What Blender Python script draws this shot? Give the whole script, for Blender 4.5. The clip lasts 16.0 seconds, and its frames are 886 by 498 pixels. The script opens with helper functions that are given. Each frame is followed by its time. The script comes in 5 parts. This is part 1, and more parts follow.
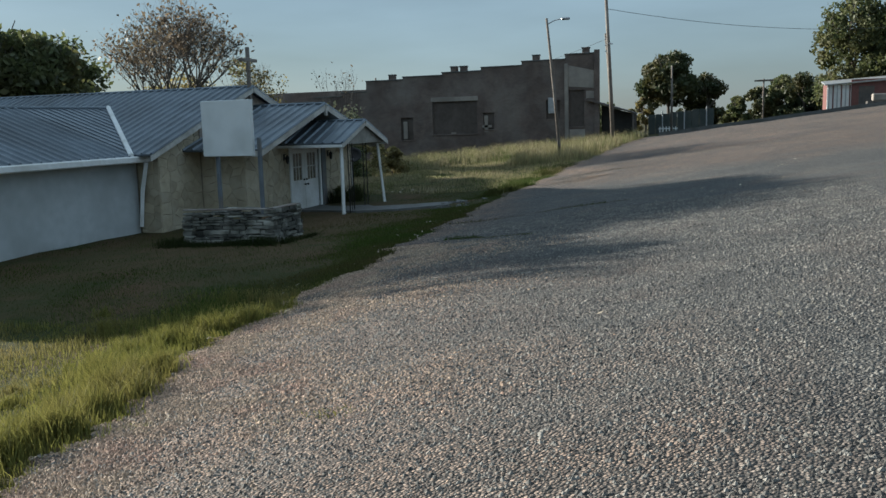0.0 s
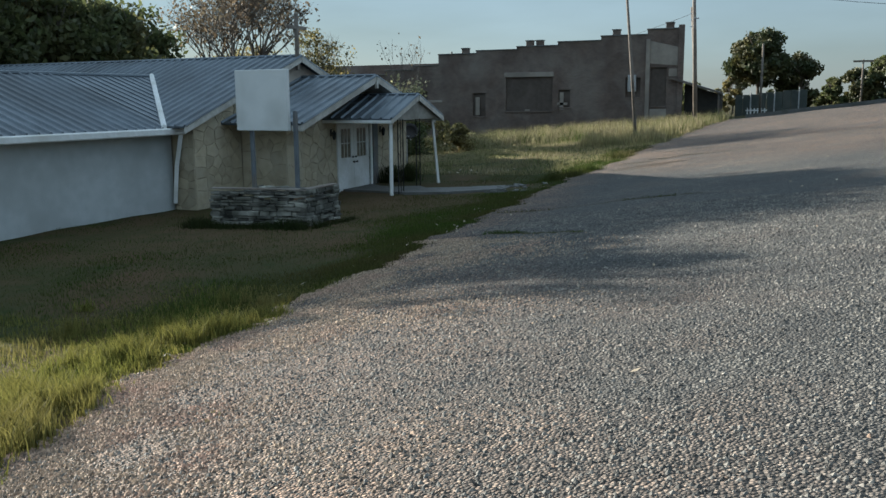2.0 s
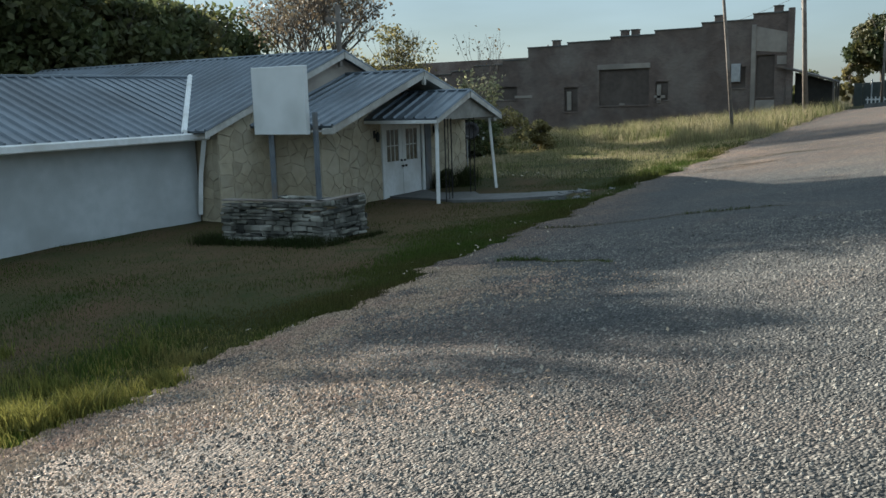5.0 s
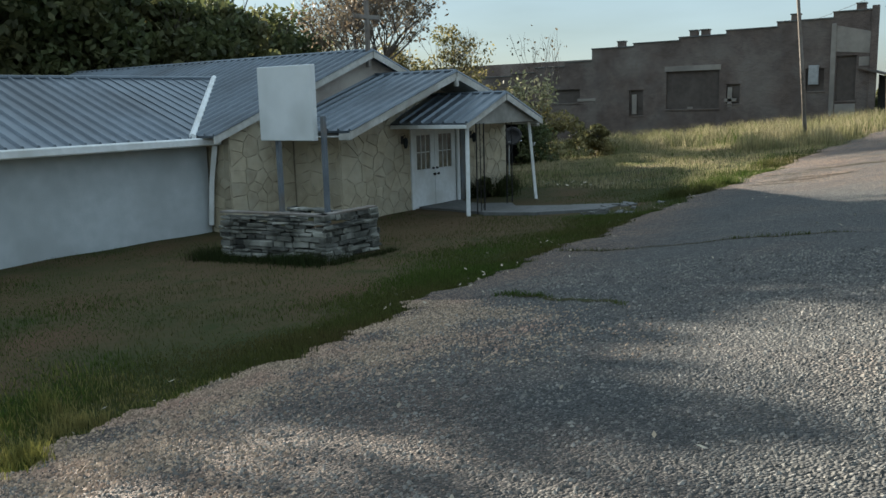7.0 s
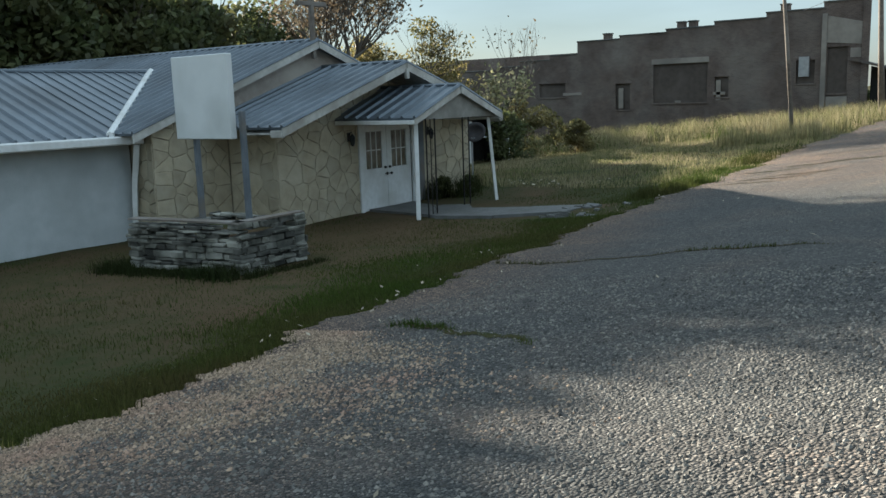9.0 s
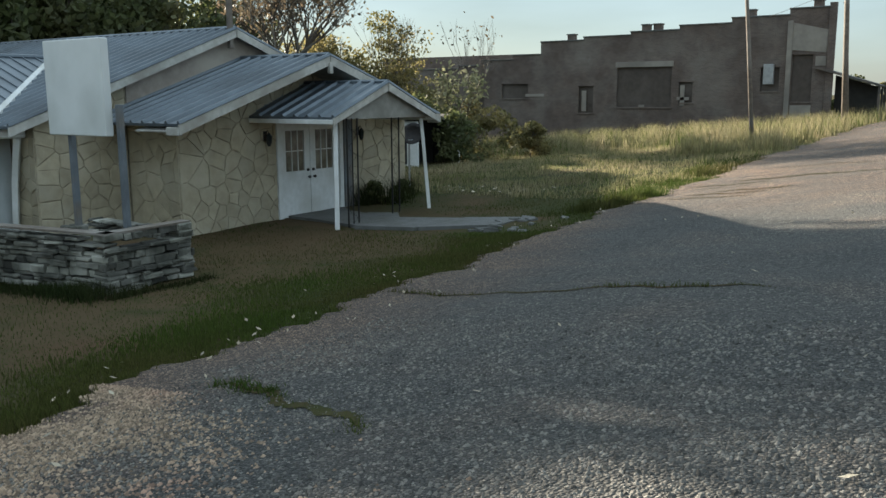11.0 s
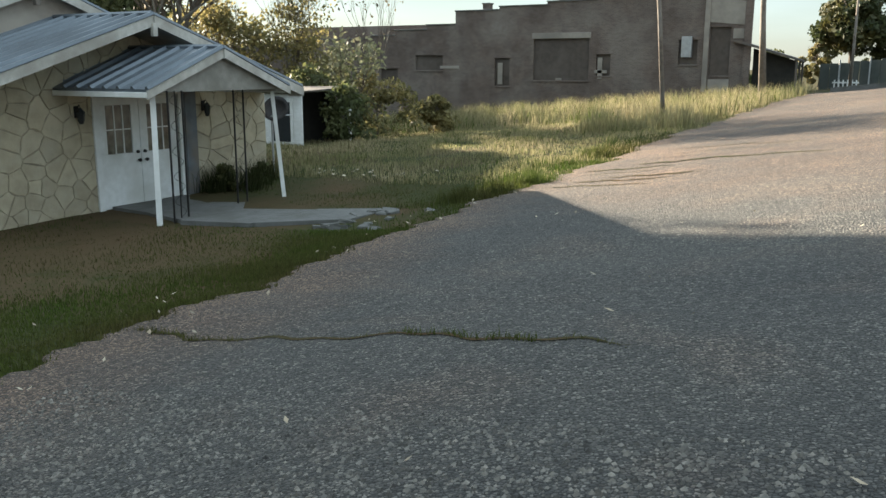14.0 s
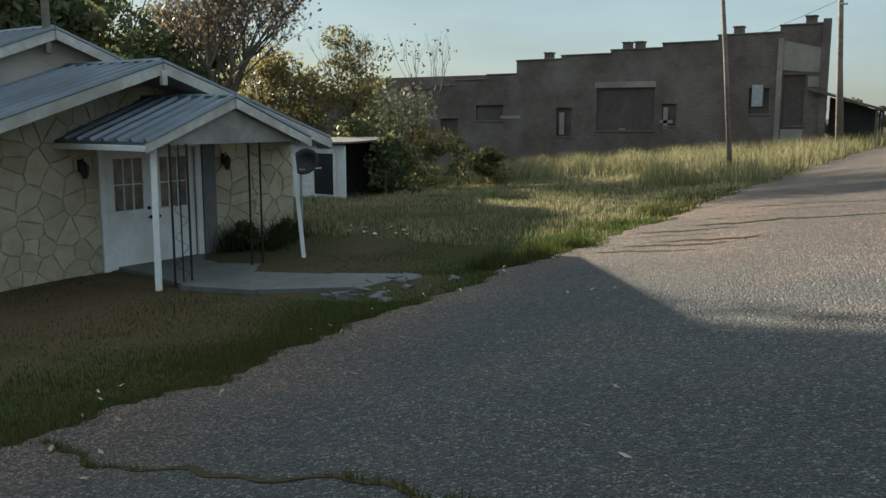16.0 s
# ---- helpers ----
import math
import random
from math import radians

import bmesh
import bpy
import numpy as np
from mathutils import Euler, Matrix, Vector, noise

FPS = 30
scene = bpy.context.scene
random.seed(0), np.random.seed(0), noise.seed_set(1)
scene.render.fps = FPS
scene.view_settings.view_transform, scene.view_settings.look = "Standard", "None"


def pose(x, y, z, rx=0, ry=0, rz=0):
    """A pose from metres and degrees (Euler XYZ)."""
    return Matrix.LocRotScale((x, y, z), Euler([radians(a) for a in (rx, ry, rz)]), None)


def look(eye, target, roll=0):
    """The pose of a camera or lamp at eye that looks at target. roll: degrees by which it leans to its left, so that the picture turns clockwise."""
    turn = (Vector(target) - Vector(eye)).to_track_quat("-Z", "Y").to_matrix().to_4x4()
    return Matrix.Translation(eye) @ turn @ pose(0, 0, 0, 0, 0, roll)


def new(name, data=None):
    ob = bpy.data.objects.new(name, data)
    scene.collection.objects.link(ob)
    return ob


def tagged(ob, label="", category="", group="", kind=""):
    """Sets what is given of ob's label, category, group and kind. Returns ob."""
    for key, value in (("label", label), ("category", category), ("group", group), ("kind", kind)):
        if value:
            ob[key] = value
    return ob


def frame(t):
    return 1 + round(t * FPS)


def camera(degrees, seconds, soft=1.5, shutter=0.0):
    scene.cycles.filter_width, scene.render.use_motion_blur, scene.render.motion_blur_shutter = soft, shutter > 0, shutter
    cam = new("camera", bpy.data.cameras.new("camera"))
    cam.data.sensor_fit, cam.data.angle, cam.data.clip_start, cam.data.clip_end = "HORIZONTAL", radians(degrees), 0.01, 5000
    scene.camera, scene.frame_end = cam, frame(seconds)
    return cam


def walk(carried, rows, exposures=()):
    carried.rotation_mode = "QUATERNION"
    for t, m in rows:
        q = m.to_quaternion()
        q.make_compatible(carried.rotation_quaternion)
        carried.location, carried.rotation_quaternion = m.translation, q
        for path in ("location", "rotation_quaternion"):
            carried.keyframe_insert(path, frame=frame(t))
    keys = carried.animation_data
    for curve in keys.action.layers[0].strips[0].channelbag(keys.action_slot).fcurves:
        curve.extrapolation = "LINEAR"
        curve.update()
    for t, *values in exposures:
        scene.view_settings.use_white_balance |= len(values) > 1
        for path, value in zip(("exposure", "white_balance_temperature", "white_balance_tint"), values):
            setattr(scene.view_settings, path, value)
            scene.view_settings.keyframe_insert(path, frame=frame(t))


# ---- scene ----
cam = camera(54.0, 16.0)
PATH = [
    (0, (11.910, -23.416, 2.665), (11.217, -21.563, 2.374), -1.7),
    (0.5, (11.764, -22.794, 2.649), (11.051, -20.946, 2.376), 0.2),
    (1, (11.824, -22.204, 2.628), (11.119, -20.359, 2.313), -0.6),
    (1.5, (11.772, -21.784, 2.652), (10.887, -20.021, 2.322), -1.1),
    (2, (11.759, -21.232, 2.655), (10.907, -19.455, 2.313), -0.5),
    (2.5, (11.816, -20.779, 2.707), (10.911, -19.024, 2.380), -2.0),
    (3, (11.748, -20.328, 2.714), (10.740, -18.630, 2.389), -0.3),
    (3.5, (11.848, -19.706, 2.651), (10.930, -17.968, 2.287), -2.6),
    (3.7, (11.872, -19.500, 2.603), (10.931, -17.768, 2.266), -2.4),
    (5.8, (11.824, -17.329, 2.648), (10.740, -15.687, 2.290), -1.5),
    (6, (11.826, -17.085, 2.617), (10.768, -15.427, 2.255), -2.1),
    (6.5, (11.703, -16.616, 2.623), (10.479, -15.064, 2.313), -4.3),
    (7, (11.587, -16.149, 2.604), (10.389, -14.583, 2.269), -1.6),
    (7.5, (11.625, -15.612, 2.575), (10.463, -14.023, 2.218), -2.0),
    (8, (11.475, -15.179, 2.559), (10.265, -13.628, 2.203), -2.6),
    (8.5, (11.398, -14.702, 2.537), (10.211, -13.132, 2.184), -1.4),
    (8.7, (11.416, -14.500, 2.516), (10.226, -12.930, 2.171), -2.0),
    (10.8, (11.089, -12.447, 2.544), (9.885, -10.888, 2.198), -0.3),
    (11, (11.117, -12.281, 2.524), (9.983, -10.671, 2.173), -0.3),
    (11.5, (11.144, -11.812, 2.547), (10.033, -10.187, 2.194), -0.5),
    (12, (11.028, -11.372, 2.538), (9.884, -9.767, 2.195), 0.6),
    (12.5, (11.121, -11.000, 2.489), (10.061, -9.338, 2.148), -0.2),
    (13, (11.106, -10.481, 2.524), (10.026, -8.832, 2.186), -1.5),
    (13.5, (10.901, -9.989, 2.522), (9.892, -8.296, 2.183), 0.7),
    (14, (10.793, -9.401, 2.462), (9.796, -7.718, 2.051), 0.1),
    (14.5, (10.770, -9.114, 2.495), (9.581, -7.549, 2.126), -1.9),
    (15, (10.618, -8.677, 2.501), (9.482, -7.064, 2.169), 1.3),
    (15.5, (10.643, -8.218, 2.497), (9.489, -6.612, 2.194), -0.3),
    (16, (10.453, -7.724, 2.470), (9.315, -6.107, 2.168), -0.0),
]
walk(cam, [(t, look(eye, target, roll)) for t, eye, target, roll in PATH], [(0.0, 1.64, 6300, 4.5), (1.0, 1.75, 6350, 4.5), (3.5, 2.0, 6400, 4.5), (6.5, 2.1, 6700, 5.0), (7.5, 2.3, 6750, 5.5), (8.5, 2.25, 6750, 5.0), (11.0, 2.4, 7150, 6.0), (12.0, 2.25, 7150, 6.0), (12.5, 2.5, 7150, 6.0), (13.1, 2.2, 7150, 6.0), (13.6, 2.25, 7150, 6.0), (14.0, 2.85, 7500, 7.5), (14.5, 2.45, 7400, 7.0), (14.9, 2.25, 7200, 6.5), (15.2, 2.15, 7200, 6.5), (16.0, 2.05, 7100, 5.5)])

# ---- world and sun ----
SUN_AZ, SUN_EL = 78.0, 15.0          # degrees to the left of +y, degrees above the horizon
world = bpy.data.worlds.new("world")
scene.world = world
world.use_nodes = True
wn = world.node_tree
sky = wn.nodes.new("ShaderNodeTexSky")
sky.sky_type, sky.sun_disc = "NISHITA", False
sky.sun_elevation, sky.sun_rotation = radians(SUN_EL), radians(-SUN_AZ)
sky.air_density, sky.dust_density, sky.ozone_density = 1.0, 0.3, 2.0
# thin high cloud over the blue: brighter overhead than along the horizon, as veiled skies are
wtc = wn.nodes.new("ShaderNodeTexCoord")
wsep = wn.nodes.new("ShaderNodeSeparateXYZ")
wn.links.new(wtc.outputs["Generated"], wsep.inputs[0])
wramp = wn.nodes.new("ShaderNodeValToRGB")
wramp.color_ramp.elements[0].position, wramp.color_ramp.elements[0].color = 0.0, (0.049, 0.066, 0.083, 1)
wramp.color_ramp.elements[1].position, wramp.color_ramp.elements[1].color = 0.75, (0.142, 0.182, 0.222, 1)
wn.links.new(wsep.outputs[2], wramp.inputs[0])
wnoise = wn.nodes.new("ShaderNodeTexNoise")
wnoise.inputs["Scale"].default_value, wnoise.inputs["Detail"].default_value = 2.2, 6.0
wmap = wn.nodes.new("ShaderNodeMapping")
wmap.inputs["Scale"].default_value = (1.0, 1.0, 5.0)
wn.links.new(wtc.outputs["Generated"], wmap.inputs[0])
wn.links.new(wmap.outputs[0], wnoise.inputs["Vector"])
wcl = wn.nodes.new("ShaderNodeMapRange")
wcl.inputs[1].default_value, wcl.inputs[2].default_value, wcl.inputs[3].default_value, wcl.inputs[4].default_value = 0.35, 0.75, 0.85, 1.35
wn.links.new(wnoise.outputs[0], wcl.inputs[0])
wveil = wn.nodes.new("ShaderNodeVectorMath")
wveil.operation = "SCALE"
wn.links.new(wramp.outputs[0], wveil.inputs[0])
wn.links.new(wcl.outputs[0], wveil.inputs["Scale"])
wsky = wn.nodes.new("ShaderNodeVectorMath")
wsky.operation = "SCALE"
wsky.inputs["Scale"].default_value = 0.010
wn.links.new(sky.outputs[0], wsky.inputs[0])
wadd = wn.nodes.new("ShaderNodeVectorMath")
wn.links.new(wveil.outputs[0], wadd.inputs[0])
wn.links.new(wsky.outputs[0], wadd.inputs[1])
wn.links.new(wadd.outputs[0], wn.nodes["Background"].inputs[0])
wn.nodes["Background"].inputs[1].default_value = 1.0
sun = new("sun", bpy.data.lights.new("sun", "SUN"))
sun.data.energy, sun.data.angle, sun.data.color = 3.7, radians(0.53), (1.0, 0.92, 0.82)
sd = Vector((-math.sin(radians(SUN_AZ)) * math.cos(radians(SUN_EL)), math.cos(radians(SUN_AZ)) * math.cos(radians(SUN_EL)), math.sin(radians(SUN_EL))))
sun.matrix_world = look(sd * 60, (0, 0, 0))


# ---- materials ----
def surf(name, c1, c2, scale=3.0, c3=None, scale2=0.6, rough=0.8, metal=0.0, bump=0.2, bscale=40.0, rnd=0.0, island=False, spec=0.5, coords="Object", trans=0.0):
    """A procedural surface: two tones by a grain, a third by a broad stain, and fine relief."""
    m = bpy.data.materials.new(name)
    m.use_nodes = True
    n, k = m.node_tree.nodes, m.node_tree.links
    b = n["Principled BSDF"]
    tc = n.new("ShaderNodeTexCoord")
    out = tc.outputs[coords]

    def noise_at(s, detail=5.0):
        t = n.new("ShaderNodeTexNoise")
        t.inputs["Scale"].default_value, t.inputs["Detail"].default_value = s, detail
        k.new(out, t.inputs["Vector"])
        return t.outputs[0]

    def ramp(src, a, z):
        r = n.new("ShaderNodeMapRange")
        r.inputs[1].default_value, r.inputs[2].default_value = a, z
        k.new(src, r.inputs[0])
        return r.outputs[0]

    def mix(f, a, z, kind="MIX"):
        x = n.new("ShaderNodeMix")
        x.data_type, x.blend_type = "RGBA", kind
        for s, v in ((x.inputs[0], f), (x.inputs[6], a), (x.inputs[7], z)):
            if isinstance(v, bpy.types.NodeSocket):
                k.new(v, s)
            elif isinstance(v, tuple):
                s.default_value = (*v, 1)
            else:
                s.default_value = v
        return x.outputs[2]

    col = mix(ramp(noise_at(scale), 0.35, 0.65), c1, c2)
    if c3:
        col = mix(ramp(noise_at(scale2, 3.0), 0.45, 0.7), col, c3)
    if rnd:
        if island:
            src = n.new("ShaderNodeNewGeometry").outputs["Random Per Island"]
        else:
            src = n.new("ShaderNodeObjectInfo").outputs["Random"]
        r = n.new("ShaderNodeMapRange")
        r.inputs[3].default_value, r.inputs[4].default_value = 1 - rnd, 1 + rnd
        k.new(src, r.inputs[0])
        hs = n.new("ShaderNodeHueSaturation")
        k.new(col, hs.inputs["Color"])
        k.new(r.outputs[0], hs.inputs["Value"])
        col = hs.outputs[0]
    k.new(col, b.inputs["Base Color"])
    b.inputs["Roughness"].default_value, b.inputs["Metallic"].default_value = rough, metal
    b.inputs["Specular IOR Level"].default_value = spec
    if bump:
        bp = n.new("ShaderNodeBump")
        bp.inputs["Strength"].default_value, bp.inputs["Distance"].default_value = bump, 0.02
        k.new(noise_at(bscale), bp.inputs["Height"])
        k.new(bp.outputs[0], b.inputs["Normal"])
    if trans:
        tr = n.new("ShaderNodeBsdfTranslucent")
        k.new(col, tr.inputs[0])
        ms = n.new("ShaderNodeMixShader")
        ms.inputs[0].default_value = trans
        k.new(b.outputs[0], ms.inputs[1])
        k.new(tr.outputs[0], ms.inputs[2])
        k.new(ms.outputs[0], n["Material Output"].inputs[0])
    return m


M_SOIL = surf("turf_soil", (0.030, 0.040, 0.013), (0.048, 0.046, 0.021), 6.0, (0.088, 0.052, 0.032), 0.35, 0.95, bump=0.6, bscale=25, spec=0.08)


def bare_patch():
    """Trodden brown earth shows through the turf where the attribute says so."""
    n, k = M_SOIL.node_tree.nodes, M_SOIL.node_tree.links
    b = n["Principled BSDF"]
    old = b.inputs["Base Color"].links[0].from_socket
    at = n.new("ShaderNodeAttribute")
    at.attribute_name = "bare"
    noise = n.new("ShaderNodeTexNoise")
    noise.inputs["Scale"].default_value, noise.inputs["Detail"].default_value = 1.6, 6.0
    k.new(n.new("ShaderNodeTexCoord").outputs["Object"], noise.inputs["Vector"])
    r = n.new("ShaderNodeMapRange")
    r.inputs[1].default_value, r.inputs[2].default_value = 0.25, 0.55
    k.new(noise.outputs[0], r.inputs[0])
    f = n.new("ShaderNodeMath")
    f.operation = "MULTIPLY"
    k.new(at.outputs["Fac"], f.inputs[0])
    k.new(r.outputs[0], f.inputs[1])
    x = n.new("ShaderNodeMix")
    x.data_type = "RGBA"
    k.new(f.outputs[0], x.inputs[0])
    k.new(old, x.inputs[6])
    x.inputs[7].default_value = (0.078, 0.056, 0.032, 1)
    k.new(x.outputs[2], b.inputs["Base Color"])


bare_patch()
M_STONE = surf("flagstone", (0.43, 0.37, 0.265), (0.35, 0.30, 0.215), 5.0, (0.46, 0.41, 0.315), 1.5, 0.88, bump=0.5, bscale=18, rnd=0.13)
M_MORTAR = surf("mortar", (0.32, 0.275, 0.205), (0.25, 0.215, 0.16), 12.0, None, 1, 0.95, bump=0.4, bscale=60)
M_FIELD = surf("planter_stone", (0.12, 0.118, 0.10), (0.055, 0.056, 0.046), 7.0, (0.25, 0.245, 0.215), 2.4, 0.9, bump=0.6, bscale=22, rnd=0.65)
M_WHITE = surf("white_paint", (0.74, 0.75, 0.75), (0.66, 0.67, 0.66), 9.0, (0.55, 0.55, 0.52), 1.2, 0.55, bump=0.08, bscale=50)
M_WING = surf("painted_block", (0.46, 0.49, 0.50), (0.41, 0.44, 0.45), 4.0, (0.34, 0.36, 0.36), 0.7, 0.75, bump=0.25, bscale=30)
M_ROOF = surf("galvanised_roof", (0.145, 0.175, 0.205), (0.115, 0.14, 0.165), 2.5, (0.085, 0.10, 0.115), 0.5, 0.40, 0.45, 0.12, 14)
M_TRIM = surf("weathered_trim", (0.52, 0.51, 0.48), (0.40, 0.39, 0.36), 8.0, (0.30, 0.28, 0.25), 1.5, 0.7, bump=0.2, bscale=40)
M_GABLE = surf("gable_board", (0.36, 0.31, 0.27), (0.28, 0.24, 0.21), 6.0, (0.42, 0.37, 0.32), 1.0, 0.8, bump=0.2)
M_IRON = surf("black_iron", (0.02, 0.02, 0.022), (0.035, 0.03, 0.028), 15.0, None, 1, 0.5, 0.6, 0.2)
M_GLASS = surf("dark_glass", (0.02, 0.024, 0.028), (0.03, 0.034, 0.038), 2.0, None, 1, 0.08, 0.0, 0.03, 3)
M_CONC = surf("old_concrete", (0.125, 0.126, 0.123), (0.095, 0.096, 0.093), 6.0, (0.08, 0.08, 0.07), 1.2, 0.9, bump=0.4, bscale=45)
M_POLE = surf("weathered_pole", (0.17, 0.14, 0.115), (0.11, 0.09, 0.075), 9.0, (0.22, 0.20, 0.18), 1.0, 0.9, bump=0.5, bscale=30)
M_GREY = surf("grey_metal", (0.42, 0.43, 0.44), (0.34, 0.35, 0.36), 6.0, None, 1, 0.45, 0.6, 0.08)
M_BARK = surf("bark", (0.11, 0.09, 0.075), (0.065, 0.052, 0.043), 9.0, (0.16, 0.15, 0.13), 1.0, 0.95, bump=0.8, bscale=20)
M_DARKPOST = surf("dark_painted_post", (0.13, 0.15, 0.17), (0.09, 0.105, 0.12), 5.0, (0.16, 0.13, 0.10), 1.5, 0.6, bump=0.15)
M_SIGN = surf("blank_sign_panel", (0.66, 0.68, 0.68), (0.60, 0.62, 0.62), 2.0, (0.50, 0.52, 0.51), 0.9, 0.5, bump=0.05)
M_RED = surf("red_sheet", (0.16, 0.06, 0.05), (0.12, 0.045, 0.04), 4.0, None, 1, 0.6, 0.0, 0.1)
M_AWN = surf("dark_awning", (0.06, 0.055, 0.052), (0.09, 0.08, 0.072), 5.0, (0.13, 0.10, 0.08), 1.0, 0.7, bump=0.2)
M_BOARD = surf("grey_board", (0.085, 0.068, 0.058), (0.065, 0.052, 0.045), 4.0, (0.11, 0.092, 0.08), 0.8, 0.85, bump=0.2)
# trim grey darkened to carry the shade on the porch gable
M_SHADEDPANEL = surf("shade_toned_gable_panel", (0.27, 0.26, 0.235), (0.21, 0.20, 0.18), 7.0, (0.16, 0.15, 0.13), 1.4, 0.8, bump=0.2)
# paler pane tones stand in for the sky and road reflected in the glass
M_REFLECTPANE = surf("reflection_toned_glass", (0.17, 0.15, 0.125), (0.075, 0.068, 0.06), 5.0, (0.26, 0.24, 0.21), 2.2, 0.12, bump=0.03, bscale=3)
# near-black: shade inside the lean-to and under the awning put into the colour
M_SHADEIN = surf("shade_dark_interior", (0.018, 0.017, 0.015), (0.028, 0.026, 0.022), 4.0, None, 1, 0.9, bump=0.2)
M_SHEET = surf("dark_sheet", (0.05, 0.062, 0.056), (0.035, 0.044, 0.04), 3.0, (0.07, 0.075, 0.066), 0.8, 0.6, 0.1, 0.1)
M_TAN = surf("stucco", (0.30, 0.27, 0.235), (0.24, 0.215, 0.19), 2.0, (0.19, 0.17, 0.15), 0.5, 0.9, bump=0.2)


def grass_mat(name, a, b, c):
    return surf(name, a, b, 0.8, c, 0.25, 0.75, bump=0, rnd=0.35, island=True, trans=0.4, spec=0.1)


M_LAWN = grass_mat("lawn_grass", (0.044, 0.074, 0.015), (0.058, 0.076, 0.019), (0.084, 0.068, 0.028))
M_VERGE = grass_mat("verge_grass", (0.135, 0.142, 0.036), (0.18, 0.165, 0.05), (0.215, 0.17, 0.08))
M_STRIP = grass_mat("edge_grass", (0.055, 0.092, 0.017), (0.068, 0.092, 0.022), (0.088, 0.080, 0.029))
M_RANK = grass_mat("rank_weeds", (0.026, 0.040, 0.013), (0.036, 0.042, 0.016), (0.050, 0.044, 0.020))
M_WEED = grass_mat("dry_weeds", (0.25, 0.225, 0.125), (0.165, 0.165, 0.078), (0.34, 0.28, 0.18))


def leaf_mat(name, a, b, c, t=0.45):
    return surf(name, a, b, 1.2, c, 0.4, 0.6, bump=0, rnd=0.4, island=True, trans=t, spec=0.35)


M_LEAF = leaf_mat("green_leaves", (0.065, 0.085, 0.035), (0.095, 0.105, 0.042), (0.12, 0.115, 0.05))
M_AUTUMN = leaf_mat("autumn_leaves", (0.17, 0.15, 0.062), (0.22, 0.18, 0.078), (0.11, 0.115, 0.05))
M_BROWN = leaf_mat("brown_leaves", (0.12, 0.09, 0.06), (0.17, 0.13, 0.09), (0.09, 0.08, 0.05))
M_CEDAR = leaf_mat("cedar_foliage", (0.035, 0.05, 0.02), (0.05, 0.06, 0.025), (0.10, 0.085, 0.03), 0.25)
M_PALE = leaf_mat("pale_leaves", (0.30, 0.28, 0.18), (0.22, 0.22, 0.12), (0.16, 0.17, 0.08))
M_DEAD = surf("fallen_leaf", (0.40, 0.35, 0.27), (0.27, 0.21, 0.145), 3.0, None, 1, 0.8, bump=0, rnd=0.4, island=True)


def brick_mat():
    m = surf("old_brick", (0.138, 0.106, 0.092), (0.10, 0.078, 0.069), 1.5, (0.19, 0.165, 0.15), 0.35, 0.9, bump=0.0)
    n, k = m.node_tree.nodes, m.node_tree.links
    b = n["Principled BSDF"]
    old = b.inputs["Base Color"].links[0].from_socket
    tc = n.new("ShaderNodeTexCoord")
    mp = n.new("ShaderNodeMapping")
    mp.inputs["Rotation"].default_value = (radians(90), 0, 0)
    k.new(tc.outputs["Object"], mp.inputs[0])
    br = n.new("ShaderNodeTexBrick")
    br.inputs["Scale"].default_value = 1.0
    br.inputs["Brick Width"].default_value, br.inputs["Row Height"].default_value, br.inputs["Mortar Size"].default_value = 0.22, 0.075, 0.008
    br.inputs["Color1"].default_value, br.inputs["Color2"].default_value, br.inputs["Mortar"].default_value = (1, 1, 1, 1), (0.75, 0.72, 0.70, 1), (1.35, 1.35, 1.3, 1)
    k.new(mp.outputs[0], br.inputs["Vector"])
    x = n.new("ShaderNodeMix")
    x.data_type, x.blend_type = "RGBA", "MULTIPLY"
    x.inputs[0].default_value = 1.0
    k.new(old, x.inputs[6])
    k.new(br.outputs[0], x.inputs[7])
    k.new(x.outputs[2], b.inputs["Base Color"])
    bp = n.new("ShaderNodeBump")
    bp.inputs["Strength"].default_value, bp.inputs["Distance"].default_value, bp.invert = 0.6, 0.01, True
    k.new(br.outputs["Fac"], bp.inputs["Height"])
    k.new(bp.outputs[0], b.inputs["Normal"])
    return m


M_BRICK = brick_mat()


